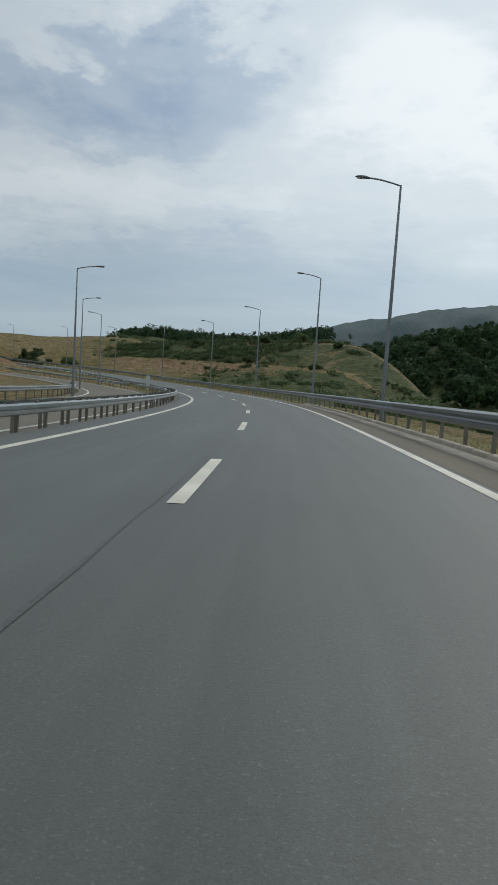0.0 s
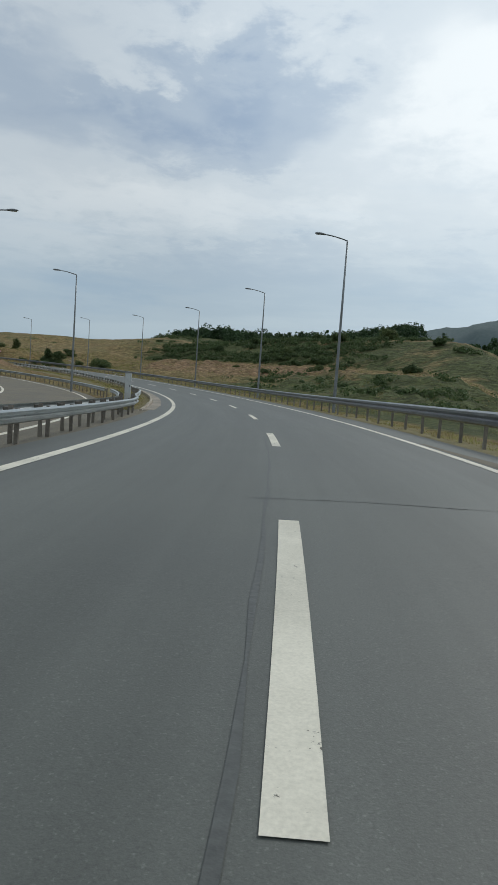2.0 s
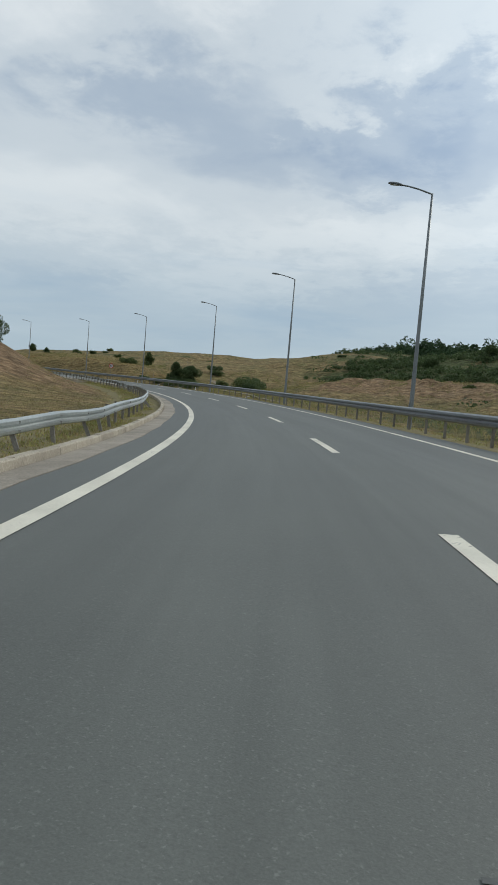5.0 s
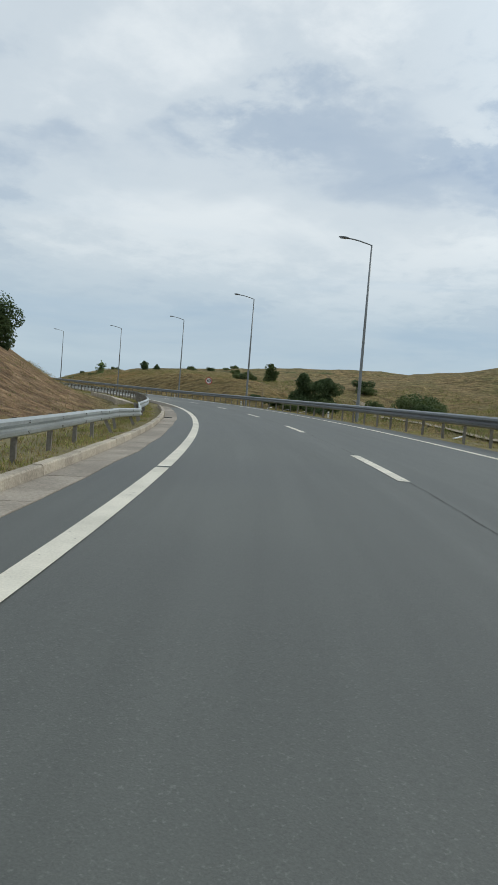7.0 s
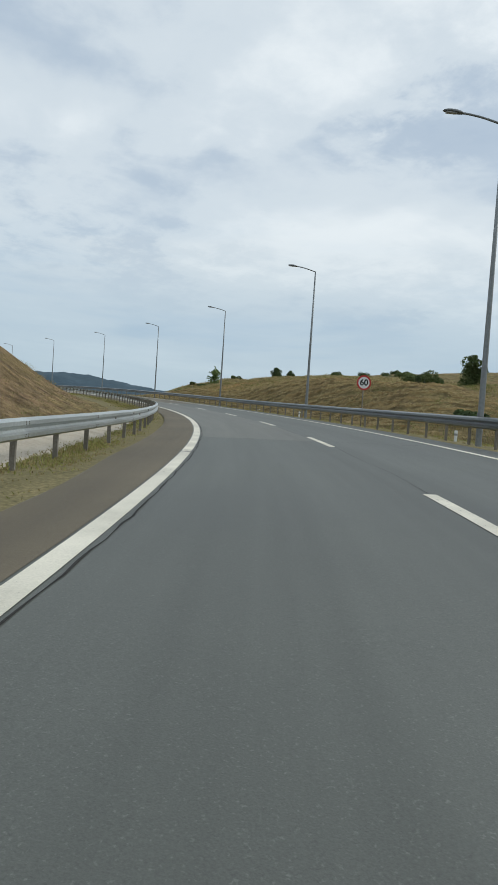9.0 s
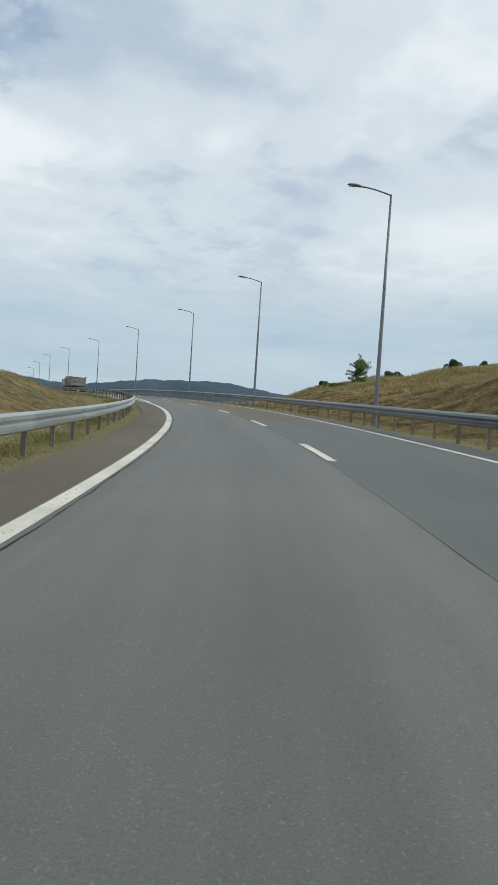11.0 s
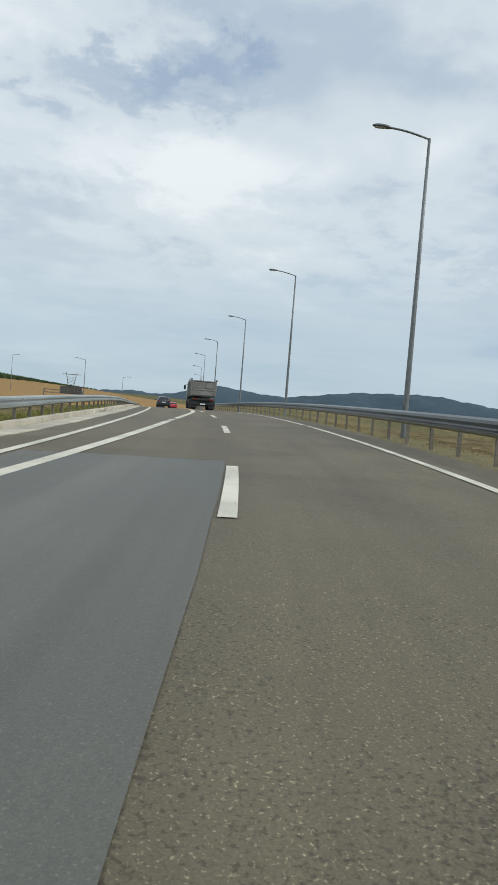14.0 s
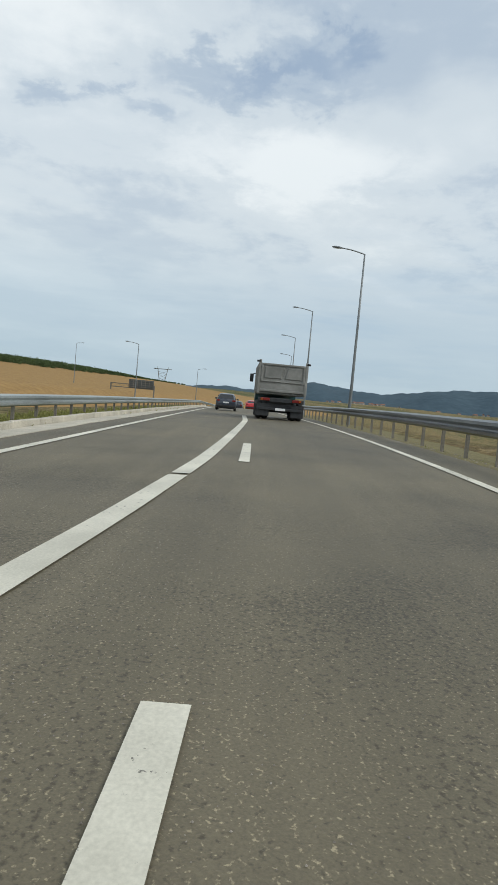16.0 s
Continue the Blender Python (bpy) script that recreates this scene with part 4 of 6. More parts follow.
BEAM, BEAM_MID, BEAM_LIT, POST = beam_mesh(4.0, ZINC_SHADED), beam_mesh(4.0, ZINC_MID), beam_mesh(4.0, ZINC_LIT), post_mesh()
SPACER = box_mesh("spacer", (0.12, 0.09, 0.2), POST_STEEL, (-0.05, 0, 0), 0.012, 1)


def bolt_mesh():
    """Eight bolt heads where two beams overlap."""
    bm = bmesh.new()
    for y in (0.05, 0.17):
        for z, x in ((-0.1, -0.084), (-0.07, -0.088), (0.07, -0.088), (0.1, -0.084)):
            bmesh.ops.create_cone(bm, cap_ends=True, segments=6, radius1=0.011, radius2=0.008, depth=0.01, matrix=Matrix.Translation((x, y, z)) @ Matrix.Rotation(radians(-90), 4, "Y"))
    return bm_mesh("bolts", bm, POST_STEEL)


BOLTS = bolt_mesh()


def guardrail(a, b, where, side, label, z0=0.0, top=0.78, flat=False, bent=(), group="roadside guard rails", step=2.0, tall=1.0, beam=None):
    """Beams of 4 m on posts; side: +1 stands on the right of the road and faces left."""
    ob = thing("guardrail", None, label, "guard rail", group)
    origin = on_road(a, float(where(np.array([a]))[0]), 0)
    ob.matrix_world = Matrix.Translation(Vector(origin))
    inv = ob.matrix_world.inverted()
    stops, s = [], a
    while s <= b:
        stops.append(s)
        s += step

    def spot(q):
        u = float(where(np.array([q]))[0])
        p = on_road(q, u, z0)
        if flat:
            p[2] = np.interp(q, S, rise) - 0.40 + z0
        k = 0.0
        for c, w, push, drop in bent:
            g = math.exp(-(((q - c) / w) ** 2))
            p = p + np.array([math.cos(head_at(q)), math.sin(head_at(q)), 0]) * g * push
            p[2] -= drop * g
            k += g
        return Vector(p), k

    for k, q in enumerate(stops):
        p, lean = spot(q)
        a_ = float(head_at(q)) + (0 if side > 0 else math.pi)
        tilt = lean * 0.5 + 0.03 * math.sin(k * 2.9)
        pm = Matrix.Translation(p + Vector((0, 0, top - 0.03))) @ Matrix.Rotation(a_, 4, "Z") @ Matrix.Rotation(tilt * (1 if k % 2 else 0.7), 4, "X") @ Matrix.Rotation(tilt * 0.4 + 0.4 * lean * (0.6 + 0.4 * math.sin(k * 3.1)), 4, "Y")
        part("post", POST, ob, m=inv @ pm)
        part("spacer", SPACER, ob, m=inv @ (Matrix.Translation(p + Vector((0, 0, top - 0.16))) @ Matrix.Rotation(a_, 4, "Z")))
    hop = 1 if bent else int(round(4.0 / step))
    for k in range(0, len(stops) - hop, hop):
        p, _ = spot(stops[k])
        q, _ = spot(stops[k + hop])
        if side < 0:
            p, q = q, p
        d = q - p
        yaw, pitch = math.atan2(-d.x, d.y), math.atan2(d.z, math.hypot(d.x, d.y))
        m = Matrix.Translation(p + Vector((0, 0, top - 0.155))) @ Matrix.Rotation(yaw, 4, "Z") @ Matrix.Rotation(pitch, 4, "X") @ Matrix.Translation((-0.11, 0, 0)) @ Matrix.Diagonal((1, d.length / 4.0, tall, 1))
        part("beam", beam or BEAM, ob, m=inv @ m)
        if beam is BEAM_LIT and stops[k] < 330:
            part("bolts", BOLTS, ob, "dark bolt heads at the splice", inv @ m)
    return ob


guardrail(-40, 520, lambda s: 5.05 + 0.35 * smooth((s - 60) / 20) - 0.35 * smooth((s - 225) / 40), 1, "long grey galvanised steel guard rail on posts", top=0.86, tall=1.18)
guardrail(-40, 96.1, lambda s: -4.9 - 0.85 * smooth((s - 80) / 12), -1, "grey galvanised steel guard rail on close posts", top=0.60, tall=0.85, beam=BEAM_MID)
guardrail(-39, 101.1, lambda s: np.minimum(-5.45, road2_mid(s) + 4.45), 1, "grey galvanised steel guard rail set back to back with another", top=0.62, tall=0.85, beam=BEAM_MID)
guardrail(96, 200.1, lambda s: -left_rail(s), -1, "dented galvanised steel guard rail with leaning posts", top=0.62, tall=0.9, beam=BEAM_LIT, bent=((112, 2.4, -0.18, 0.06), (117, 2.2, -0.1, 0.17), (121.5, 1.8, 0.16, 0.1), (125, 2.2, -0.22, 0.16), (131, 3, 0.12, 0.08), (150, 4, -0.12, 0.05), (175, 2.4, -0.2, 0.1), (179.5, 2.0, 0.18, 0.18), (184, 2.2, -0.16, 0.06)))
guardrail(200, 520, lambda s: -left_rail(s), -1, "pale galvanised steel guard rail beside the embankment", top=0.7, tall=1.05, beam=BEAM_LIT)
guardrail(106, 182, lambda s: road2_mid(s) + 4.5, 1, "steel guard rail along the other carriageway", flat=True, beam=BEAM_MID)
guardrail(-40, 92, lambda s: road2_mid(s) - 4.3, -1, "steel guard rail with a turned-down end beside the other carriageway", flat=True, beam=BEAM_MID)


# ---- street lamps ----
def street_lamp():
    ob = thing("street_lamp", None, "tall grey steel street lamp with a single arm", "street lamp", "lamps along the road")
    part("pole", tube_mesh("pole", [(0, 0, -0.6), (0, 0, 0.02), (0, 0, 2), (0, 0, 6), (0, 0, 10.15)], [0.105, 0.1, 0.092, 0.07, 0.047], LAMP_STEEL, 14), ob)
    part("base_plate", box_mesh("base_plate", (0.4, 0.4, 0.03), LAMP_STEEL, (0, 0, 0.0), 0.008, 1), ob)
    part("hatch", box_mesh("hatch", (0.012, 0.11, 0.42), LAMP_HEAD, (-0.098, 0, 0.95), 0.004, 1), ob, "dark access hatch")
    arm = [(0.0, 0, 10.05)] + [(-1.35 * t, 0, 10.12 + 0.24 * math.sin(t * 1.45)) for t in np.linspace(0.02, 1, 8)]
    part("arm", tube_mesh("arm", arm, [0.045] + [0.036] * 8, LAMP_STEEL, 8), ob)
    bm = bmesh.new()
    bmesh.ops.create_uvsphere(bm, u_segments=14, v_segments=8, radius=1.0)
    for v in bm.verts:
        x, y, z = v.co
        v.co = Vector((-1.62 + 0.36 * x, 0.115 * y * (1 - 0.18 * x), 10.36 + (0.095 * z if z > 0 else 0.03 * z) - 0.02 * x))
    head_ob = part("lamp_head", bm_mesh("lamp_head", bm, LAMP_HEAD, True), ob)
    part("lens", box_mesh("lens", (0.34, 0.15, 0.03), LAMP_GLASS, (-1.7, 0, 10.335), 0.012, 2), head_ob, "clear lamp glass")
    return ob


first = street_lamp()
first.matrix_world = stand(LAMPS[0], 5.85, -0.15)
for s, off in zip(LAMPS[1:], (6.15, 6.0, 6.35, 6.0, 6.1, 6.3, 5.42, 5.6, 5.48, 5.32, 6.15, 6.1, 6.2, 5.92)):
    copy_thing(first, stand(s, off, -0.15))
for s in (16.5, -8.6, 422.5, 448, 474, 500):
    copy_thing(first, stand(s, 5.9, -0.15))
# the row on the left faces the other way
for s, off, dz, spin in ((64, -12.3, -1.1, math.pi), (92, -14.3, -0.5, math.pi), (115, -11.1, -0.4, 0.0)):
    copy_thing(first, stand(s, off, dz, spin))


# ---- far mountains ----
# Aerial haze is mixed into both base colours, paler on the side range.
MOUNTAIN = material("haze_blue_wooded_mountain", (0.046, 0.074, 0.096), (0.070, 0.106, 0.132), 0.004, 0.03, 0.95, bump=0, spec=0.1)
NEAR_MOUNTAIN = material("haze_paled_wooded_mountain", (0.078, 0.108, 0.112), (0.118, 0.148, 0.145), 0.006, 0.05, 0.95, bump=0, spec=0.1)


def mountains(name, az_knots, up_knots, mat, label):
    """A range of mountains on the horizon; bearings to the left of north and heights in degrees."""
    az = np.arange(az_knots[0], az_knots[-1] + 0.1, 0.4)
    ridge = np.interp(az, az_knots, up_knots)
    ridge = np.convolve(np.pad(ridge, 2, mode="edge"), [0.15, 0.22, 0.26, 0.22, 0.15], "valid") + 0.035 * np.sin(az * 2.7) + 0.03 * np.sin(az * 6.1 + 1)
    mv = []
    for k, (a, e) in enumerate(zip(np.radians(az), ridge)):
        w = float(smooth((az[k] - 15) / 30))
        ox, oy = -155 * w, 12 + 210 * w
        for far, part_up in ((3000, -0.25), (3250, 0.35 + 0.12 * math.sin(k * 0.31)), (3500, 0.72 + 0.08 * math.sin(k * 0.47 + 2)), (3800, 1.0), (4050, 0.7)):
            mv.append((ox - far * math.sin(a), oy + far * math.cos(a), 1 + 3800 * math.tan(math.radians(e)) * part_up))
    mf = [(i * 5 + j, (i + 1) * 5 + j, (i + 1) * 5 + j + 1, i * 5 + j + 1) for i in range(len(az) - 1) for j in range(4)]
    return thing(name, mesh_of(name, mv, mf, mat, True), label, "mountains", kind="structure")


mountains("mountain_backdrop", [16, 30, 45, 60, 66.7, 73, 78.9, 81.4, 84.6, 89, 91.8, 94.5, 101, 113, 131, 150], [0.9, 0.8, 1.0, 1.5, 2.45, 2.25, 1.4, 1.6, 2.0, 0.85, 1.05, 0.8, 0.35, 0.3, 0.3, 0.3], MOUNTAIN, "dark wooded mountain range on the horizon, blue-green with painted haze")
mountains("mountain_side", [-60, -30, -13.8, -10.3, -8.1, -5.9, -5.0, -3.7, -1.4, 0.4, 4, 20], [5.2, 6.6, 6.7, 6.35, 6.1, 5.5, 5.25, 5.25, 4.65, 4.1, 2.8, 0.6], NEAR_MOUNTAIN, "wooded mountain behind the forest, grey-green with painted haze")


# ---- plants ----
def leaf_cloud(rng, lobes, count, size, loose=1.0):
    """Many small bent leaf clumps round the lobes (x, y, z, radius, squash), their faces outwards but for a loose share."""
    lobes = np.asarray(lobes, float)
    pick = rng.randint(0, len(lobes), count)
    d = rng.normal(size=(count, 3))
    d /= np.linalg.norm(d, axis=1)[:, None]
    rad = lobes[pick, 3] * rng.uniform(0.55, 1.08, count) ** 0.6
    c = lobes[pick, :3] + d * rad[:, None] * np.stack([np.ones(count), np.ones(count), lobes[pick, 4]], -1)
    out = d + loose * 0.55 * rng.normal(size=(count, 3)) + np.array([0, 0, 0.25])
    a = np.cross(out, rng.normal(size=(count, 3)))
    a /= np.linalg.norm(a, axis=1)[:, None]
    b = np.cross(out, a)
    b /= np.linalg.norm(b, axis=1)[:, None]
    w = (size * rng.uniform(0.6, 1.5, count))[:, None]
    v = np.stack([c - a * w, c - b * w * 0.6, c + a * w, c + b * w * 0.6], 1)
    v[:, 1] += np.cross(a, b) * w * 0.25
    v[:, 3] += np.cross(a, b) * w * 0.25
    return v


def fill(name, v, mat):
    v = np.asarray(v).reshape(-1, 3)
    n = len(v) // 4
    me = bpy.data.meshes.new(name)
    me.vertices.add(len(v))
    me.vertices.foreach_set("co", v.astype(np.float32).ravel())
    me.loops.add(4 * n)
    me.loops.foreach_set("vertex_index", np.arange(4 * n, dtype=np.int32))
    me.polygons.add(n)
    me.polygons.foreach_set("loop_start", np.arange(0, 4 * n, 4, dtype=np.int32))
    me.materials.append(mat)
    me.update(calc_edges=True)
    return me


def lobes_of(rng, high, wide, count, low=0.3, point=0.0):
    out = []
    for _ in range(count):
        h = rng.uniform(low, 0.95)
        if low < 0.1:
            h = rng.uniform(low, 0.95) ** (1.25 + point)
        belly = math.sqrt(max(1 - ((h - 0.5) / 0.55) ** 2, 0.05))
        reach = wide * (max(belly, 0.75) if low < 0.1 and h < 0.5 else belly) * (1 - point * h)
        w, r = rng.uniform(0, 6.283), reach * rng.uniform(0.1, 0.75)
        out.append((r * math.cos(w), r * math.sin(w), h * high, reach * rng.uniform(0.32, 0.62), rng.uniform(0.75, 1.1)))
    return out


def tree(x, y, high, wide, seed, label, category="tree", leaves=1400, size=0.13, mat=None, low=0.3, point=0.0, name="tree", group=""):
    rng = np.random.RandomState(seed)
    ob = thing(name, None, label, category, group)
    ob.location = (x, y, land_z(x, y) - 0.08)
    lob = lobes_of(rng, high, wide, 24, low, point)
    if point > 0:
        lob += [(0.3 * wide * (1 - j / 14) * math.sin(j * 2.4 + seed), 0.3 * wide * (1 - j / 14) * math.cos(j * 1.9), high * (0.35 + 0.6 * j / 9), wide * rng.uniform(0.22, 0.4) * (1.15 - j / 12), 1.4) for j in range(1, 10)]
    trunk = [(0.02 * high * math.sin(k * 1.9 + seed), 0.02 * high * math.cos(k * 1.3 + seed), high * k / 7.5) for k in range(7)]
    rad = [max(0.018 * high * (1 - k / 7), 0.012) for k in range(7)]
    part("trunk", tube_mesh("trunk", trunk, rad, BARK, 8), ob)
    for k in range(6):
        lx, ly, lz, lr, _ = lob[k]
        s0 = trunk[2 + k % 3]
        mid = ((s0[0] + lx) / 2 + 0.05, (s0[1] + ly) / 2, (s0[2] + lz) / 2 + 0.06 * high)
        part("limb", tube_mesh("limb", [s0, mid, (lx, ly, lz)], [0.013 * high, 0.009 * high, 0.004 * high], BARK, 6), ob)
    part("crown", fill("crown", leaf_cloud(rng, lob, leaves, size), mat or LEAF), ob)
    return ob


def at_road(s, u):
    p = on_road(float(s), float(u))
    return float(p[0]), float(p[1])


TREES = [
    # s, u, height, half-width, label, olive, pointed
    (217, -17.4, 3.3, 3.0, "broad dark green tree on the embankment", 0, 0.0),
    (227.5, 14.9, 4.2, 1.8, "dense green tree behind the guard rail", 0, 0.0),
    (225.3, 16.3, 3.6, 1.75, "bushy green tree behind the guard rail", 0, 0.0),
    (251.9, 23.1, 2.75, 1.25, "young pointed tree on the dry bank", 1, 0.15),
    (273.3, 59.8, 2.1, 1.5, "lone rounded tree on the ridge", 0, 0.0),
    (297.7, 38.2, 1.7, 1.3, "small rounded tree on the dry bank", 1, 0.0),
    (302.6, 32.8, 2.2, 1.0, "small rounded tree on the dry bank", 0, 0.0),
    (314.3, 38.7, 1.9, 1.2, "small rounded tree on the dry bank", 0, 0.0),
]
for k, (s, u, hh, ww, lab, olive, pt) in enumerate(TREES):
    x, y = at_road(s, u)
    tree(x, y, hh, ww, 40 + k, lab, leaves=15000 if hh > 3 else 6000, size=0.105 if k == 0 else 0.085, mat=LEAF_SHRUB if olive else LEAF_SCRUB, low=0.04, point=pt, group="roadside trees")


def sapling(x, y, high, wide, seed, label):
    """A slender stem with rising branches and loose leaves along them."""
    rng = np.random.RandomState(seed)
    ob = thing("tree", None, label, "tree", "roadside trees")
    ob.location = (x, y, land_z(x, y) - 0.08)
    stem = [(0.012 * high * math.sin(k * 1.7), 0.012 * high * math.cos(k * 2.1), high * k / 8) for k in range(9)]
    part("trunk", tube_mesh("trunk", stem, [0.014 * high * (1.05 - k / 8.5) + 0.003 for k in range(9)], BARK, 8), ob)
    tufts = []
    for k in range(84):
        f = 0.03 + 0.8 * rng.uniform() ** 1.1
        full = math.sqrt(max(1.0 - ((f - 0.3) / 0.62) ** 2, 0.02)) * (0.75 + 0.25 * min(1.0, f / 0.25))
        a, reach = k * 2.4 + rng.uniform(-0.9, 0.9), wide * full * rng.uniform(0.35, 1.0)
        top = (reach * math.cos(a), reach * math.sin(a), high * f + reach * rng.uniform(0.1, 0.5))
        part("limb", tube_mesh("limb", [(0, 0, high * f * 0.9), (top[0] * 0.55, top[1] * 0.55, high * f + 0.35 * (top[2] - high * f)), top], [0.007, 0.005, 0.002], BARK, 5), ob)
        for j in range(4):
            g = 0.35 + 0.65 * j / 3
            tufts.append((top[0] * g + rng.normal(0, 0.05), top[1] * g + rng.normal(0, 0.05), high * f + (top[2] - high * f) * g + rng.normal(0, 0.05), rng.uniform(0.08, 0.19), 0.9))
    tufts += [(rng.normal(0, 0.06), rng.normal(0, 0.06), high * q, 0.12, 1.2) for q in (0.84, 0.9, 0.96, 1.0)]
    part("crown", fill("crown", leaf_cloud(rng, tufts, 16000, 0.044), LEAF_YOUNG), ob)


sapling(*at_road(302.6, 18.4), 3.5, 1.2, 44, "slender young tree with feathery leaves on the bank")

# s, u, height, half-width
TRACK_SHRUBS = [
    (220, 24, 2.5, 3.8), (216.5, 22, 2.1, 3.4), (223, 27, 2.2, 3.0), (226, 13.5, 1.8, 1.7), (223.5, 15.5, 1.6, 1.6), (229, 16.5, 1.6, 1.5),
    (213, 20.5, 1.4, 2.4), (228, 24, 1.4, 1.5), (233.4, 11.5, 0.9, 1.4), (214, 10.5, 1.0, 1.6), (221, 11.0, 0.9, 1.4), (228, 11.5, 1.1, 1.6),
    (224.5, 12.5, 1.3, 1.3),
]
BANK_SHRUBS = [
    (256, 21, 1.5, 2.5), (258.5, 22.5, 1.4, 2.2), (294, 40.5, 1.2, 0.9), (272.5, 29.4, 1.0, 1.2), (303.7, 57.5, 1.3, 1.6), (305.4, 20.3, 0.9, 1.2),
    (296, 24, 0.8, 1.2), (289, 31, 0.9, 1.4), (294, 45, 0.9, 1.3), (301, 15.5, 0.6, 1.1), (309, 26, 0.8, 1.4), (240, 30.5, 1.7, 2.4),
    (237.5, 29, 1.4, 1.9), (309.5, 18.3, 0.8, 0.7), (307.8, 14.7, 0.6, 0.8),
]
HILL_SHRUBS = [
    (162.4, 37.5, 1.5, 1.4), (177, 43.9, 1.7, 1.5), (174.6, 47.5, 2.2, 1.7), (188.6, 52, 1.8, 1.6), (150.2, 46, 1.6, 2.0), (187, 66, 2.6, 2.2),
    (176, 68, 2.8, 2.0), (196, 70, 2.4, 2.0), (160, 62, 1.5, 1.4), (186, 36, 1.1, 1.0), (168, 30, 1.2, 1.1), (140, 26, 1.1, 1.3),
    (143, 14.5, 0.7, 0.9), (205, 60, 2.2, 2.0), (212, 55, 2.0, 1.8),
]
for k, (s, u, hh, ww) in enumerate(TRACK_SHRUBS + BANK_SHRUBS + HILL_SHRUBS):
    x, y = at_road(s, u)
    rng = np.random.RandomState(200 + k)
    ob = thing("shrub", None, ("low spreading green shrub on dry grass" if ww > hh else "rounded green shrub on dry grass"), "shrub", "shrubs on the slopes")
    ob.location = (x, y, land_z(x, y) - 0.1)
    lob = [(rng.uniform(-ww, ww) * 0.6, rng.uniform(-ww, ww) * 0.6, hh * rng.uniform(*((0.05, 0.55) if s > 285 else (0.3, 0.68))), hh * rng.uniform(0.28, 0.5), 0.8) for _ in range(9)]
    for j in range(3):
        part("stem", tube_mesh("stem", [(0.1 * j, 0, 0), (lob[j][0] * 0.6, lob[j][1] * 0.6, lob[j][2])], [0.05, 0.02], BARK, 6), ob)
    part("foliage", fill("foliage", leaf_cloud(rng, lob, (2600 if s > 285 else 1500) + int(400 * ww), 0.06 if s > 285 else 0.09 if abs(u) < 40 else 0.15), LEAF_SHRUB if k % 3 == 1 or s > 285 else LEAF_SCRUB), ob)


def scatter(name, label, spots, mat, build, category):
    """Plants that nobody could count, in one mesh."""
    x, y = np.array([p[0] for p in spots]), np.array([p[1] for p in spots])
    z = land(x, y)[0]
    v = np.concatenate([build(k, x[k], y[k], z[k]) for k in range(len(spots))])
    return thing(name, fill(name, v, mat), label, category, kind="stuff")


# the line of trees above the wheat
rng = np.random.RandomState(17)
spots = [at_road(rng.uniform(520, 760), -rng.uniform(110, 215)) for _ in range(1900)]


def far_tree(k, x, y, z):
    r = np.random.RandomState(8000 + k)
    hh = r.uniform(5.0, 5.8) * min(1.0, 0.3 + max(0.0, 165 - y) / 60) * 0.55
    return leaf_cloud(r, [(x + a, y + b, z - 0.3 + c, d, e) for a, b, c, d, e in lobes_of(r, hh, hh * 0.95, 5, 0.15, 0.0)], 55, 0.32)


scatter("field_treeline", "dark green line of trees above the wheat field", spots, LEAF_SCRUB, far_tree, "wood")

# the wood on the hill's crest, and the forest beyond the valley
rng = np.random.RandomState(7)
spots = []
while len(spots) < 1000:
    q, back = rng.uniform(0, 1), rng.uniform(0, 1) ** 1.3
    x = np.interp(q, [0, 0.3, 0.55, 1], [-7, -24, -42, -98]) + 26 * back * min(1.0, 0.3 + 2.5 * q) + rng.normal(0, 2.5)
    y = np.interp(q, [0, 0.3, 0.55, 1], [224, 243, 268, 330]) + 34 * back + rng.normal(0, 2.5)
    spots.append((x, y))


def wood_tree(k, x, y, z):
    r = np.random.RandomState(1000 + k)
    hh = r.uniform(3.0, 5.2) * (1.0 if r.uniform() < 0.9 else 1.25)
    hh *= 0.25 + 0.75 * float(smooth((y - 226) / 36))
    lob = lobes_of(r, hh, hh * r.uniform(0.45, 0.62), 7, 0.1, 0.25)
    return leaf_cloud(r, [(x + a, y + b, z - 0.3 + c, d, e) for a, b, c, d, e in lob], 120, 0.3, 0.8)


scatter("crest_wood", "dark green wood along the crest of the hill", spots, LEAF_DARK, wood_tree, "wood")
spots = []
while len(spots) < 1250:
    x, y = rng.uniform(5, 230), rng.uniform(205, 400)
    if ((x - 86) / 95) ** 2 + ((y - 330) / 72) ** 2 > 2.6 or x < 18 + 0.9 * max(0, 262 - y) or x < 0.5 * (y - 150) - 74:
        continue
    spots.append((x, y))


def forest_tree(k, x, y, z):
    r = np.random.RandomState(3000 + k)
    hh = r.uniform(5.5, 9)
    lob = lobes_of(r, hh, hh * r.uniform(0.42, 0.56), 6, 0.25, 0.1)
    return leaf_cloud(r, [(x + a, y + b, z - 0.5 + c, d, e) for a, b, c, d, e in lob], 165, 0.64, 0.6)


scatter("valley_forest", "dense dark green forest on the far side of the valley", spots, LEAF_FOREST, forest_tree, "forest")

spots = []
while len(spots) < 900:
    s, u = rng.uniform(110, 262), rng.uniform(46, 80)
    x, y = at_road(s, u)
    thick = float(waves(np.array([x]), np.array([y]), 22, 31)[0]) + 0.9 * float(window(np.array([s]), 160, 185, 215, 245)[0]) - 0.25
    if s < hill_edge(u) + 16 or u > 62 and s < 165 or thick < rng.uniform(-0.1, 0.5) or s > 208 + 0.9 * (u - 40) + 20:
        continue
    spots.append((x, y))
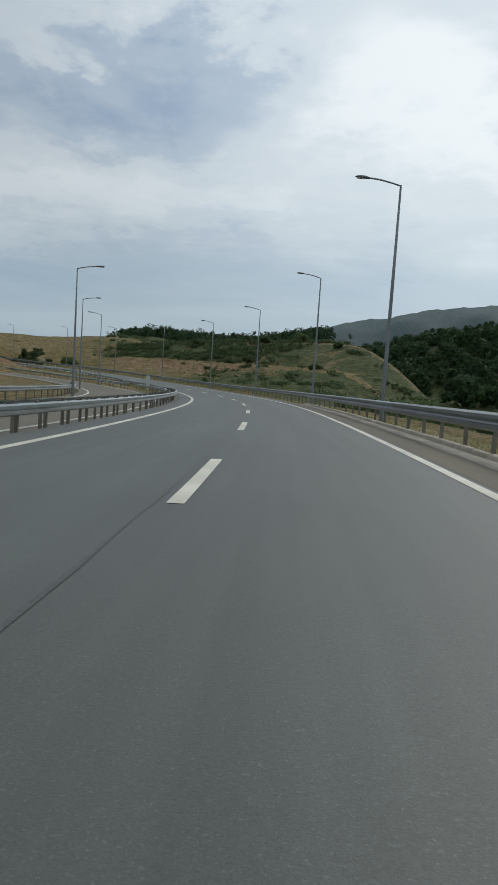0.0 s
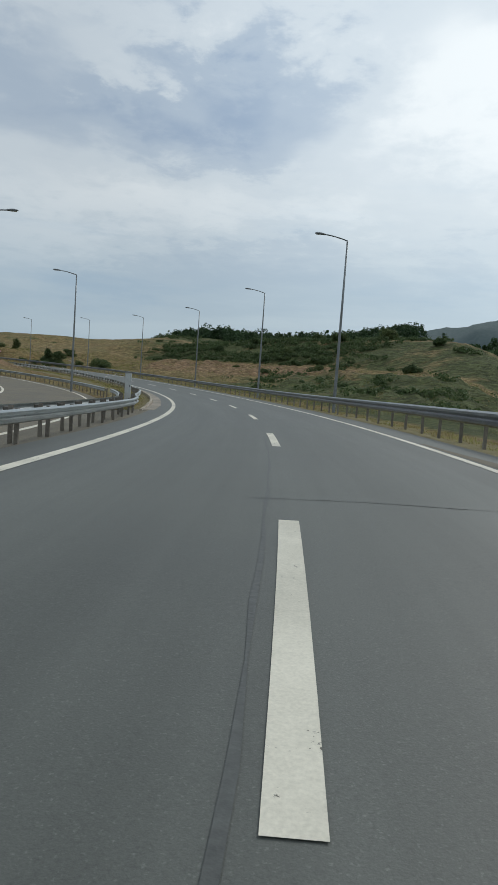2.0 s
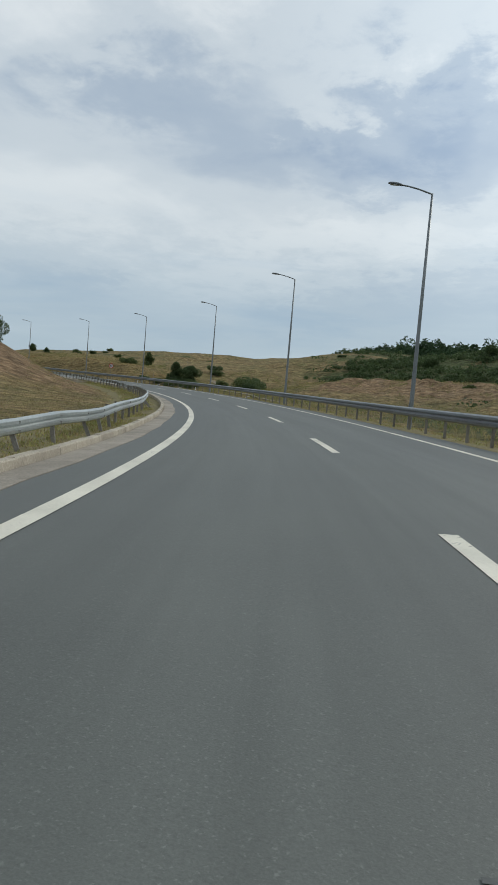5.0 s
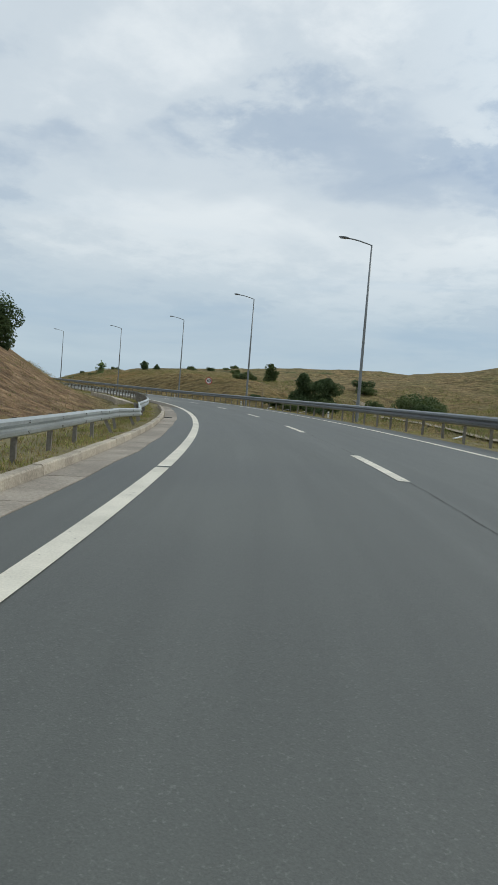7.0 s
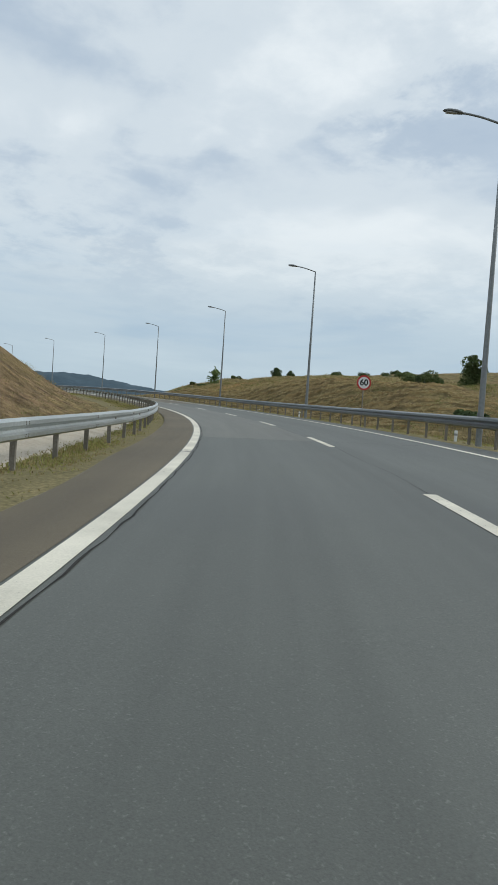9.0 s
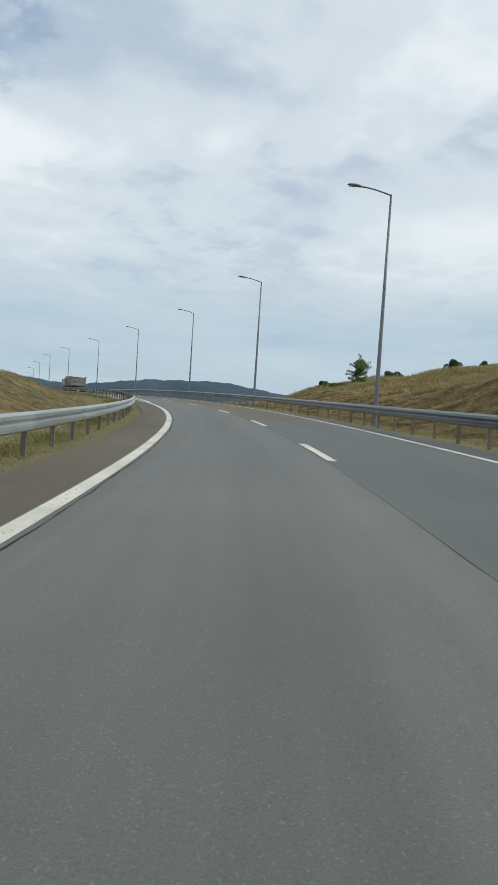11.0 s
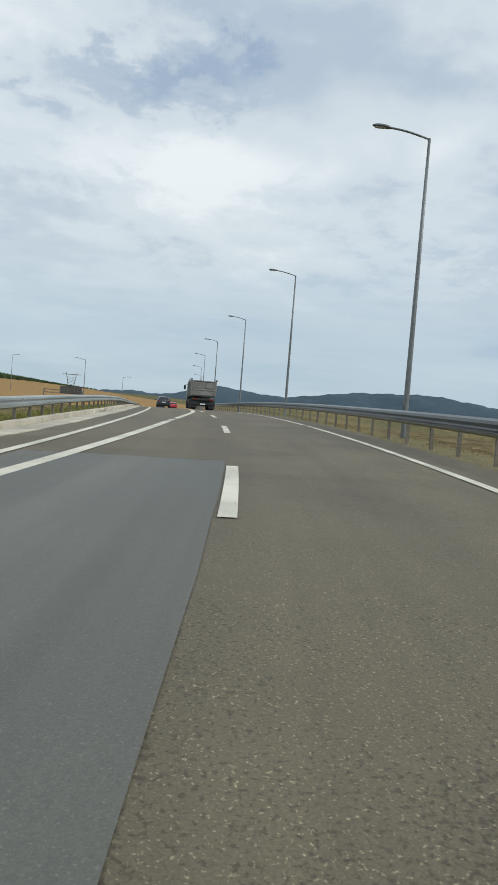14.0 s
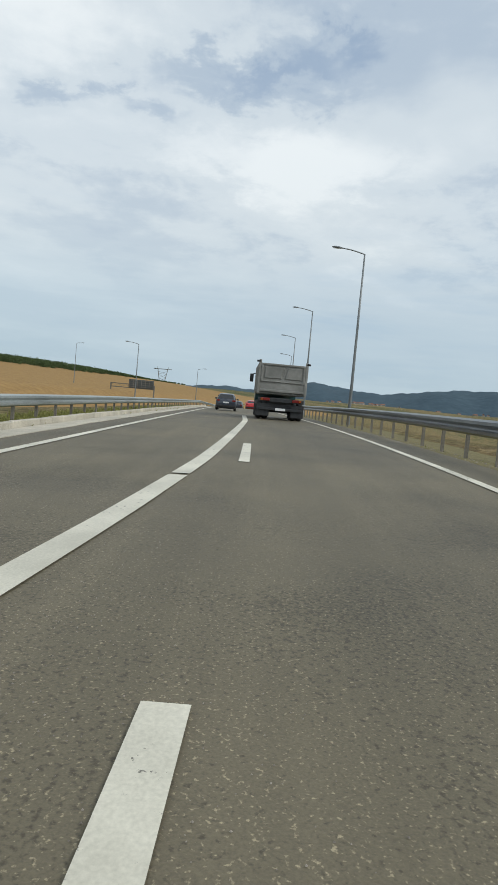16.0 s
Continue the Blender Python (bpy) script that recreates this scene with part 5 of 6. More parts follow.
# scrub at the foot of the hill's near end
while len(spots) < 1040:
    s, u = rng.uniform(98, 165), rng.uniform(16, 41)
    x, y = at_road(s, u)
    if s < hill_edge(u) + 4 or float(waves(np.array([x]), np.array([y]), 16, 33)[0]) < rng.uniform(-0.2, 0.6):
        continue
    spots.append((x, y))
# the hollow below the road
while len(spots) < 1500:
    s, u = rng.uniform(30, 130), rng.uniform(12.5, 75)
    if s > hill_edge(u) + 6:
        continue
    spots.append(at_road(s, u))


def scrub(k, x, y, z):
    r = np.random.RandomState(6000 + k)
    hh = r.uniform(0.5, 1.35) if k < 1040 else r.uniform(0.9, 2.4)
    lob = [(x + r.uniform(-1.4, 1.4) * hh, y + r.uniform(-1.4, 1.4) * hh, z + hh * r.uniform(0.15, 0.55), hh * r.uniform(0.4, 0.65), 0.75) for _ in range(4)]
    return leaf_cloud(r, lob, 90 if k < 1040 else 120, 0.18 if k < 1040 else 0.21, 0.7)


scatter("hillside_scrub", "patches of low green scrub over the hillside", spots, LEAF_SCRUB, scrub, "scrub")


# grasses
def blades(r, x, y, z, count, high, spread, lean=0.85):
    a = r.uniform(0, 6.283, count)
    bx, by = x + r.normal(0, spread, count), y + r.normal(0, spread, count)
    hh = high * r.uniform(0.5, 1.3, count)
    w = 0.012 + 0.02 * hh
    lx, ly = lean * hh * np.cos(a), lean * hh * np.sin(a)
    px, py = -np.sin(a) * w, np.cos(a) * w
    z = np.full(count, z)
    v = np.stack([np.stack([bx - px, by - py, z - 0.03], -1), np.stack([bx + px, by + py, z - 0.03], -1),
                  np.stack([bx + px * 0.5 + lx * 0.6, by + py * 0.5 + ly * 0.6, z + hh * 0.75], -1), np.stack([bx + lx, by + ly, z + hh], -1)], 1)
    return v


def grass(name, label, mat, count, area, high, per, spread, seed, on_verge=False, lift=0.0, lean=0.85):
    r = np.random.RandomState(seed)
    out, pts_ = [], []
    while len(pts_) < count:
        s, u = area(r)
        if s is not None:
            pts_.append((s, u))
    sa, ua = np.array([p[0] for p in pts_]), np.array([p[1] for p in pts_])
    p = on_road(sa, ua)
    z = land(p[:, 0], p[:, 1])[0] + lift
    if on_verge:
        z = np.where(np.abs(ua) < 7.2, p[:, 2] - 0.1, np.maximum(z, p[:, 2] - 0.35))
    for k in range(count):
        out.append(blades(r, p[k, 0], p[k, 1], z[k], per, high * r.uniform(0.6, 1.4), spread, lean))
    return thing(name, fill(name, np.concatenate(out), mat), label, "grass", kind="stuff")


def verge_area(r):
    s = r.uniform(20, 345)
    if r.uniform() < 0.5:
        return s, 5.05 + abs(r.normal(0, 1.3))
    if s < 86:
        return None, None
    u = -(float(left_edge(np.array([s]))[0]) + (0.95 if s < 205 else 0.1) + abs(r.normal(0, 0.95)))
    return (None, None) if s < 180 and u < road2_mid(s) + 4.6 else (s, u)


grass("verge_grass_dry", "straw-coloured dry grass along the road edges", GRASS_DRY, 7500, verge_area, 0.055, 7, 0.13, 51, True)
def weed_area(r):
    s, u = verge_area(r)
    return (None, None) if s is None or s > 300 and u > 0 else (s, u)


grass("verge_grass_green", "green weeds and grass along the road edges", GRASS_VERGE, 7500, weed_area, 0.045, 7, 0.12, 52, True)


def bank_area(r):
    if r.uniform() < 0.62:
        s, u = r.uniform(98, 318), r.uniform(8, 24)
        return (s, u) if s > hill_edge(u) else (None, None)
    s, u = r.uniform(100, 300), -r.uniform(8, 14.5)
    return (None, None) if s < 180 and abs(u - road2_mid(s)) < 5.2 else (s, u)


grass("bank_grass_dry", "long dry grass over the banks beside the road", GRASS_DRY, 9000, bank_area, 0.06, 6, 0.3, 53)
def rail_area(r):
    s = r.uniform(100, 390) if r.uniform() < 0.45 else r.uniform(178, 322)
    u = -(float(left_edge(np.array([s]))[0]) + (0.95 if s < 205 else 0.15) + r.uniform(0, 1) ** 0.8 * 1.9)
    return (s, u) if math.sin(s * 1.3) + math.sin(s * 0.47 + 2) + 1.6 * u + 8.5 > r.uniform(-2.2, 1.2) else (None, None)


grass("rail_grass_green", "tufts of green grass under the guard rail", GRASS_VERGE, 8500, rail_area, 0.06, 9, 0.14, 57, True)
grass("rail_grass_dry", "tufts of straw-coloured grass under the guard rail", GRASS_DRY, 5200, rail_area, 0.06, 7, 0.13, 58, True)


def edge_area(r):
    return r.uniform(236, 352), 4.62 + abs(r.normal(0, 0.3))


grass("edge_grass", "low green grass at the edge of the asphalt", GRASS_GREEN, 3600, edge_area, 0.05, 8, 0.08, 64, True)


def kerb_area(r):
    return r.uniform(312, 410), -r.uniform(5.25, 7.8)


grass("kerb_grass", "yellow-green grass behind the far kerb", GRASS_VERGE, 4200, kerb_area, 0.13, 8, 0.14, 65, True)


def slope_area(r):
    s, u = r.uniform(105, 240), 8.3 + r.uniform(0, 1) ** 0.8 * 34
    return (s, u) if s > hill_edge(u) + 8 else (None, None)


grass("slope_grass", "rough straw-coloured grass on the lower hillside", GRASS_DRY, 6200, slope_area, 0.2, 6, 0.35, 59)
grass("slope_weeds", "green weeds on the lower hillside", GRASS_GREEN, 3800, slope_area, 0.22, 9, 0.4, 60)


def cut_area(r):
    return r.uniform(226, 316), 8.3 + r.uniform(0, 1) ** 1.3 * 14


def mown_area(r):
    s = r.uniform(236, 316)
    u = 8.4 + r.uniform(0, 1) * (8.0 - 4.0 * float(smooth((s - 262) / 22)))
    p = on_road(s, u)
    return (s, u) if float(straw_rows(s, u, p[0], p[1])) > r.uniform(0.3, 0.95) else (None, None)


grass("cut_straw", "cut straw lying over the mown bank", GRASS_STRAW, 8000, mown_area, 0.06, 8, 0.13, 63, lift=0.22, lean=2.4)
grass("cut_bank_grass", "long straw-coloured grass on the cut bank", GRASS_DRY, 2500, cut_area, 0.13, 9, 0.16, 55)
def unmown_area(r):
    s = r.uniform(262, 322)
    return s, 13.2 + 2.4 * (1 - smooth((s - 262) / 22)) + r.uniform(0, 1) ** 1.4 * 15


grass("unmown_grass", "tall unmown straw-coloured grass behind the mown bank", GRASS_STRAW, 8000, unmown_area, 0.17, 7, 0.2, 61)
grass("unmown_weeds", "tall olive green weeds behind the mown bank", GRASS_GREEN, 2000, unmown_area, 0.16, 9, 0.2, 62)
grass("cut_bank_weeds", "green weeds on top of the cut bank", GRASS_GREEN, 2200, lambda r: (r.uniform(226, 316), r.uniform(12.5, 24)), 0.15, 9, 0.18, 56)
grass("bank_grass_green", "scattered green grass over the banks", GRASS_GREEN, 3000, bank_area, 0.045, 10, 0.26, 54)


# ---- roadside furniture ----
WHITE_PAINT = material("white_enamel", (0.66, 0.67, 0.66), (0.80, 0.80, 0.79), 2, 30, 0.5, bump=0.02)
RED_PAINT = material("sign_red", (0.42, 0.02, 0.02), (0.52, 0.035, 0.03), 2, 30, 0.45, bump=0)
BLACK = material("black_plastic", (0.012, 0.012, 0.013), (0.03, 0.03, 0.031), 4, 40, 0.55, bump=0.05)
SIGN_BACK = material("sign_grey", (0.25, 0.26, 0.26), (0.34, 0.35, 0.35), 2, 30, 0.5, metal=0.4)
CABINET = material("pale_grey_cabinet", (0.44, 0.46, 0.46), (0.58, 0.60, 0.60), 1.5, 25, 0.55, bump=0.03)


def disc_mesh(name, r0, r1, thick, mat, y=0.0, n=40):
    """A flat ring or disc facing -y."""
    verts, faces = [], []
    for yy in (y, y + thick):
        for r in (r0, r1):
            for k in range(n):
                a = 2 * math.pi * k / n
                verts.append((r * math.cos(a), yy, r * math.sin(a)))
    for k in range(n):
        q = (k + 1) % n
        faces += [(k, q, n + q, n + k), (2 * n + k, 3 * n + k, 3 * n + q, 2 * n + q), (n + k, n + q, 3 * n + q, 3 * n + k)]
    return mesh_of(name, verts, faces, mat)


def speed_sign(s, u):
    ob = thing("speed_limit_sign", None, "round white 60 speed limit sign with red rim", "road sign", m=stand(s, u, -0.25))
    mid = 2.52
    part("post", tube_mesh("post", [(0, 0.05, -0.5), (0, 0.05, mid + 0.35)], [0.032, 0.032], POST_STEEL, 10), ob)
    plate = part("plate", disc_mesh("plate", 0.0, 0.40, 0.004, WHITE_PAINT), ob, m=Matrix.Translation((0, 0, mid)))
    part("rim", disc_mesh("rim", 0.315, 0.405, 0.006, RED_PAINT, -0.006), plate, "red rim")
    txt = bpy.data.curves.new("number", "FONT")
    txt.body, txt.size, txt.align_x, txt.align_y, txt.extrude, txt.offset = "60", 0.47, "CENTER", "CENTER", 0.001, 0.012
    tmp = new("number_curve", txt)
    tmp.data.materials.append(BLACK)
    me = bpy.data.meshes.new_from_object(tmp.evaluated_get(bpy.context.evaluated_depsgraph_get()))
    bpy.data.objects.remove(tmp)
    part("number", me, plate, "black number 60", Matrix.Translation((0, -0.008, 0)) @ Matrix.Rotation(radians(90), 4, "X"))
    part("back_plate", disc_mesh("back_plate", 0.0, 0.398, 0.003, SIGN_BACK, 0.006), plate)
    for z in (-0.2, 0.2):
        part("clamp", box_mesh("clamp", (0.12, 0.05, 0.04), SIGN_BACK, (0, 0.045, mid + z), 0.006, 1), ob)
    return ob


speed_sign(234.1, 5.92)


def cabinet(s, u):
    ob = thing("roadside_cabinet", None, "tall pale grey metal cabinet standing in dry grass", "cabinet", m=stand(s, u, -0.15))
    part("plinth", box_mesh("plinth", (0.44, 0.40, 0.3), CONCRETE, (0, 0, 0.05), 0.02, 1), ob)
    part("body", box_mesh("body", (0.38, 0.34, 1.65), CABINET, (0, 0, 1.0), 0.015, 2), ob)
    part("door", box_mesh("door", (0.33, 0.02, 1.52), CABINET, (0, -0.176, 1.0), 0.006, 1), ob)
    part("cap", box_mesh("cap", (0.43, 0.39, 0.05), CABINET, (0, 0, 1.845), 0.015, 2), ob)
    part("lock", box_mesh("lock", (0.03, 0.03, 0.12), BLACK, (0.11, -0.192, 1.05), 0.006, 1), ob)
    return ob


cabinet(97.5, -6.35)

# marker posts of white plastic, some snapped off and lying in the grass
def marker(s, u, lying, spin):
    ob = thing("marker_post", None, "broken white plastic marker post lying in the grass" if lying else "short white plastic marker post", "marker post", "marker posts")
    ob.matrix_world = stand(s, u, -0.02 if lying else -0.2) @ Matrix.Rotation(spin, 4, "Z") @ (Matrix.Rotation(radians(78), 4, "X") if lying else Matrix.Identity(4))
    part("blade", box_mesh("blade", (0.12, 0.035, 0.55), WHITE_PAINT, (0, 0, 0.25), 0.012, 2), ob)
    part("band", box_mesh("band", (0.124, 0.039, 0.09), SIGN_BACK, (0, 0, 0.38), 0.008, 1), ob, "grey reflector band")


for s, u, ly, sp in ((205, 5.9, True, 0.5), (209, 5.7, True, 1.3), (199, 6.1, False, 0.2), (213.5, 5.8, True, 2.2), (222, 5.8, False, 0), (246, 5.7, False, 0), (258, 5.7, True, 0.4), (180, 5.9, True, 2.0)):
    marker(s, u, ly, sp)

WOOD = material("weathered_wood", (0.16, 0.12, 0.08), (0.30, 0.24, 0.17), 3, 40, 0.9, bump=0.4, depth=0.01)
for s, u, hh, tip in ((216, 5.95, 2.1, 0.03), (243, 27, 1.6, 0.12), (243.4, 27.2, 1.6, -0.15), (247, 29, 1.3, 0.02)):
    px, py = at_road(s, u)
    stake = thing("wooden_stake", tube_mesh("wooden_stake", [(0, 0, -0.4), (tip * 0.5, 0, hh * 0.5), (tip, 0.02, hh)], [0.05, 0.045, 0.04], WOOD, 7), "thin weathered wooden stake in dry grass", "stake", "old fence stakes")
    stake.location = (px, py, land_z(px, py))

PALE_POST = material("pale_painted_post", (0.30, 0.28, 0.24), (0.45, 0.43, 0.37), 3, 40, 0.8, bump=0.2, depth=0.005)
for s, u, hh in ((288.5, 12.6, 0.85), (293.1, 12.5, 0.85), (297.7, 12.3, 0.8), (302.4, 11.8, 0.8), (307, 11.8, 0.75)):
    px, py = at_road(s, u)
    post = thing("fence_post", tube_mesh("fence_post", [(0, 0, -0.3), (0.01, 0, hh * 0.5), (0.02, 0.02, hh)], [0.025, 0.024, 0.022], PALE_POST, 7), "thin pale fence post on the grassy bank", "fence post", "fence posts on the bank")
    post.location = (px, py, land_z(px, py))

# low stone-lined ditch behind the left guard rail
thing("ditch_lining", block_run("ditch_lining", np.arange(205, 234.1, 1.5), [(-6.0, -0.5), (-7.5, -0.5), (-7.45, 0.14), (-7.3, 0.17), (-6.7, 0.05), (-6.1, -0.05), (-6.0, -0.09)], CONCRETE),
              "pale concrete lining of the roadside ditch", "ditch", kind="structure")
# the stony track that joins from the right
TRACK = material("stony_track", (0.18, 0.148, 0.098), (0.30, 0.25, 0.172), 0.8, 14, 0.95, bump=0.5, depth=0.03)
tr = []
for t in np.linspace(0, 1, 26):
    s, u = 178 + 56 * t, 8.7 + 5.5 * smooth(t / 0.55) + 11.5 * smooth((t - 0.5) / 0.5)
    for w in (-0.2 - 0.45 * t, 0, 0.2 + 0.45 * t):
        x, y = at_road(s + w * 0.55, u - w * 0.8)
        tr.append((x, y, land_z(x, y) + 0.09))
thing("track", mesh_of("track", tr, [(3 * i + j, 3 * i + j + 1, 3 * i + 4 + j, 3 * i + 3 + j) for i in range(25) for j in range(2)], TRACK), "pale stony farm track leaving the roadside", "track", kind="structure")


GANTRY = material("dull_galvanised_steel", (0.12, 0.115, 0.10), (0.22, 0.21, 0.19), 1.5, 20, 0.7, metal=0.2, bump=0.05)
SIGN_PLATE = material("dark_sign_back", (0.055, 0.065, 0.068), (0.09, 0.10, 0.105), 1.0, 12, 0.6, metal=0.2, bump=0.03)
# sign gantry and pylon beyond the bend
def gantry(x, y, spin):
    ob = thing("sign_gantry", None, "grey steel sign gantry over the far carriageway seen from behind", "sign gantry")
    ob.matrix_world = Matrix.Translation((x, y, -1.3)) @ Matrix.Rotation(spin, 4, "Z")
    for sx in (-5.7, 5.3):
        part("leg", box_mesh("leg", (0.3, 0.34, 6.7), GANTRY, (sx, 0, 2.85), 0.02, 1), ob)
        part("base_plate", box_mesh("base_plate", (0.9, 0.9, 0.3), CONCRETE, (sx, 0, -0.4), 0.03, 1), ob)
    for z in (5.15, 6.05):
        part("chord", box_mesh("chord", (11.3, 0.2, 0.2), GANTRY, (-0.2, 0, z)), ob)
    for k in range(12):
        a = -5.2 + 0.92 * k
        part("brace", tube_mesh("brace", [(a - 0.46, 0, 5.2 if k % 2 else 6.0), (a + 0.46, 0, 6.0 if k % 2 else 5.2)], [0.04, 0.04], GANTRY, 5), ob)
    panel = part("panel", box_mesh("panel", (6.4, 0.1, 2.1), SIGN_PLATE, (2.0, -0.22, 6.3), 0.03, 1), ob, "dark back of the sign panel")
    for k in range(7):
        part("stiffener", box_mesh("stiffener", (0.12, 0.1, 2.1), GANTRY, (-1.0 + 1.0 * k, -0.32, 6.3)), panel)
    for k in range(4):
        part("cross_rail", box_mesh("cross_rail", (6.4, 0.06, 0.1), GANTRY, (2.0, -0.30, 5.5 + 0.53 * k)), panel)
    return ob


def pylon(x, y, spin, high=22.0):
    ob = thing("power_pylon", None, "steel lattice power pylon with a forked top", "pylon")
    ob.matrix_world = Matrix.Translation((x, y, 4.0)) @ Matrix.Rotation(spin, 4, "Z")
    for sx in (-1, 1):
        part("leg", tube_mesh("leg", [(sx * 1.6, 0, -12), (sx * 2.0, 0, high * 0.3), (sx * 5.0, 0, high)], [0.4, 0.36, 0.3], GANTRY, 6), ob)
    part("crossarm", tube_mesh("crossarm", [(-9, 0, high * 0.99), (9, 0, high * 0.99)], [0.3, 0.3], GANTRY, 6), ob)
    for sx in (-1, 1):
        part("peak", tube_mesh("peak", [(sx * 5.0, 0, high * 0.99), (sx * 5.4, 0, high * 1.1)], [0.25, 0.12], GANTRY, 6), ob)
    for k in range(6):
        z0, z1 = high * 0.15 * k, high * 0.15 * (k + 1)
        f = lambda z: 1.6 + 0.4 * min(z / (high * 0.3), 1) + 3.0 * max(0, (z - high * 0.3) / (high * 0.7))
        for d in (-1, 1):
            part("brace", tube_mesh("brace", [(-d * f(z0), 0, z0), (d * f(z1), 0, z1)], [0.12, 0.12], GANTRY, 5), ob)
    return ob


gantry(-366, 194, radians(93))
pylon(-860, 140, radians(84))
for x, y, a in ((-365, 179, -75), (-289, 207, 105), (-340, 212, -82)):
    copy_thing(first, Matrix.Translation((x, y, land_z(x, y) - 0.1)) @ Matrix.Rotation(radians(a) + math.pi + radians(170), 4, "Z"))


# the village at the foot of the mountains
# Wall colour kept well below white, standing in for distance haze.
HOUSE_WALL = material("haze_dulled_house_wall", (0.28, 0.27, 0.25), (0.42, 0.40, 0.37), 0.2, 2, 0.9, bump=0)
HOUSE_ROOF = material("red_tile_roof", (0.20, 0.095, 0.06), (0.30, 0.15, 0.10), 0.2, 2, 0.9, bump=0)


def house(wide, deep, high):
    ob = thing("house", None, "far pale plastered house with a red tiled roof", "house", "village houses")
    part("wall", box_mesh("wall", (wide, deep, high + 3), HOUSE_WALL, (0, 0, high / 2 - 1.5)), ob)
    w, d = wide / 2 + 0.4, deep / 2 + 0.4
    v = [(-w, -d, high), (w, -d, high), (w, d, high), (-w, d, high), (-w, 0, high + 0.32 * deep), (w, 0, high + 0.32 * deep)]
    part("roof", mesh_of("roof", v, [(0, 1, 5, 4), (2, 3, 4, 5), (0, 4, 3), (1, 2, 5), (3, 2, 1, 0)], HOUSE_ROOF), ob, "red tiled gable roof")
    return ob


rng = np.random.RandomState(33)
models = [house(7, 6, 2.6), house(9, 6.5, 3.2), house(6, 5, 2.4)]
for k in range(34):
    cx, cy, sx, sy = (-1740, 494, 110, 42) if k < 25 else (-1700, 742, 80, 45)
    x, y = cx + rng.normal(0, sx), cy + rng.normal(0, sy)
    m = Matrix.Translation((x, y, land_z(x, y))) @ Matrix.Rotation(rng.uniform(0, 3.14), 4, "Z")
    if k < 3:
        models[k].matrix_world = m
    else:
        copy_thing(models[k % 3], m)

# ---- vehicles ----
RUBBER = material("tyre_rubber", (0.012, 0.012, 0.012), (0.028, 0.028, 0.027), 6, 40, 0.8, bump=0.2, worldly=False)
RIM = material("alloy_rim", (0.3, 0.31, 0.32), (0.45, 0.46, 0.47), 5, 30, 0.35, metal=0.8, bump=0, worldly=False)
GLASS = material("dark_tinted_glass", (0.010, 0.012, 0.014), (0.02, 0.023, 0.026), 2, 10, 0.06, bump=0, spec=0.8, worldly=False)
TAIL = material("red_tail_lamp", (0.13, 0.008, 0.007), (0.22, 0.012, 0.010), 8, 60, 0.2, bump=0.05, coat=0.6, worldly=False)
AMBER = material("amber_lamp", (0.30, 0.07, 0.012), (0.40, 0.10, 0.016), 8, 60, 0.2, bump=0, worldly=False)
PLATE = material("white_plate", (0.68, 0.69, 0.68), (0.78, 0.78, 0.77), 8, 40, 0.5, bump=0, worldly=False)
BODY_NAVY = material("dark_blue_paint", (0.016, 0.022, 0.036), (0.028, 0.036, 0.054), 0.8, 6, 0.28, bump=0, coat=0.8, worldly=False)
BODY_BLACK = material("black_blue_paint", (0.012, 0.014, 0.02), (0.022, 0.025, 0.033), 0.8, 6, 0.28, bump=0, coat=0.8, worldly=False)
BODY_RED = material("bright_red_paint", (0.50, 0.018, 0.022), (0.62, 0.03, 0.035), 0.8, 6, 0.28, bump=0, coat=0.8, worldly=False)
TIPPER = material("dusty_grey_steel", (0.18, 0.18, 0.168), (0.30, 0.298, 0.28), 0.9, 5, 0.65, metal=0.25, bump=0.08, worldly=False, contrast=0.25)
CHASSIS = material("dark_chassis", (0.014, 0.015, 0.017), (0.04, 0.042, 0.045), 2, 20, 0.7, bump=0.1, worldly=False)
CAB = material("dark_teal_paint", (0.015, 0.05, 0.055), (0.025, 0.075, 0.08), 0.8, 8, 0.35, bump=0, coat=0.4, worldly=False)


def wheel(parent, x, y, r, wide, side):
    ob = part("wheel", None, parent, m=Matrix.Translation((x, y, r)) @ Matrix.Rotation(radians(90) * side, 4, "Y"))
    prof = [(r * 0.6, -wide / 2), (r * 0.88, -wide / 2), (r * 0.97, -wide * 0.36), (r, -wide * 0.2), (r, wide * 0.2), (r * 0.97, wide * 0.36), (r * 0.88, wide / 2), (r * 0.6, wide / 2)]
    n, k = 24, len(prof)
    v = [(q * math.cos(6.2832 * j / n), q * math.sin(6.2832 * j / n), z) for j in range(n) for q, z in prof]
    f = [(j * k + i, ((j + 1) % n) * k + i, ((j + 1) % n) * k + (i + 1) % k, j * k + (i + 1) % k) for j in range(n) for i in range(k)]
    part("tyre", mesh_of("tyre", v, f, RUBBER, True), ob)
    bm = bmesh.new()
    bmesh.ops.create_cone(bm, cap_ends=True, segments=20, radius1=r * 0.61, radius2=r * 0.56, depth=wide * 0.8)
    part("rim", bm_mesh("rim", bm, RIM), ob, "grey metal rim")


def loft(name, sections, mat, close=True):
    """A shell through rings of equal length."""
    k, n = len(sections[0]), len(sections)
    v = [p for ring in sections for p in ring]
    f = [(i * k + j, i * k + (j + 1) % k, (i + 1) * k + (j + 1) % k, (i + 1) * k + j) for i in range(n - 1) for j in range(k)]
    if close:
        f += [tuple(range(k))[::-1], tuple(range((n - 1) * k, n * k))]
    me = mesh_of(name, v, f, mat, True)
    return me


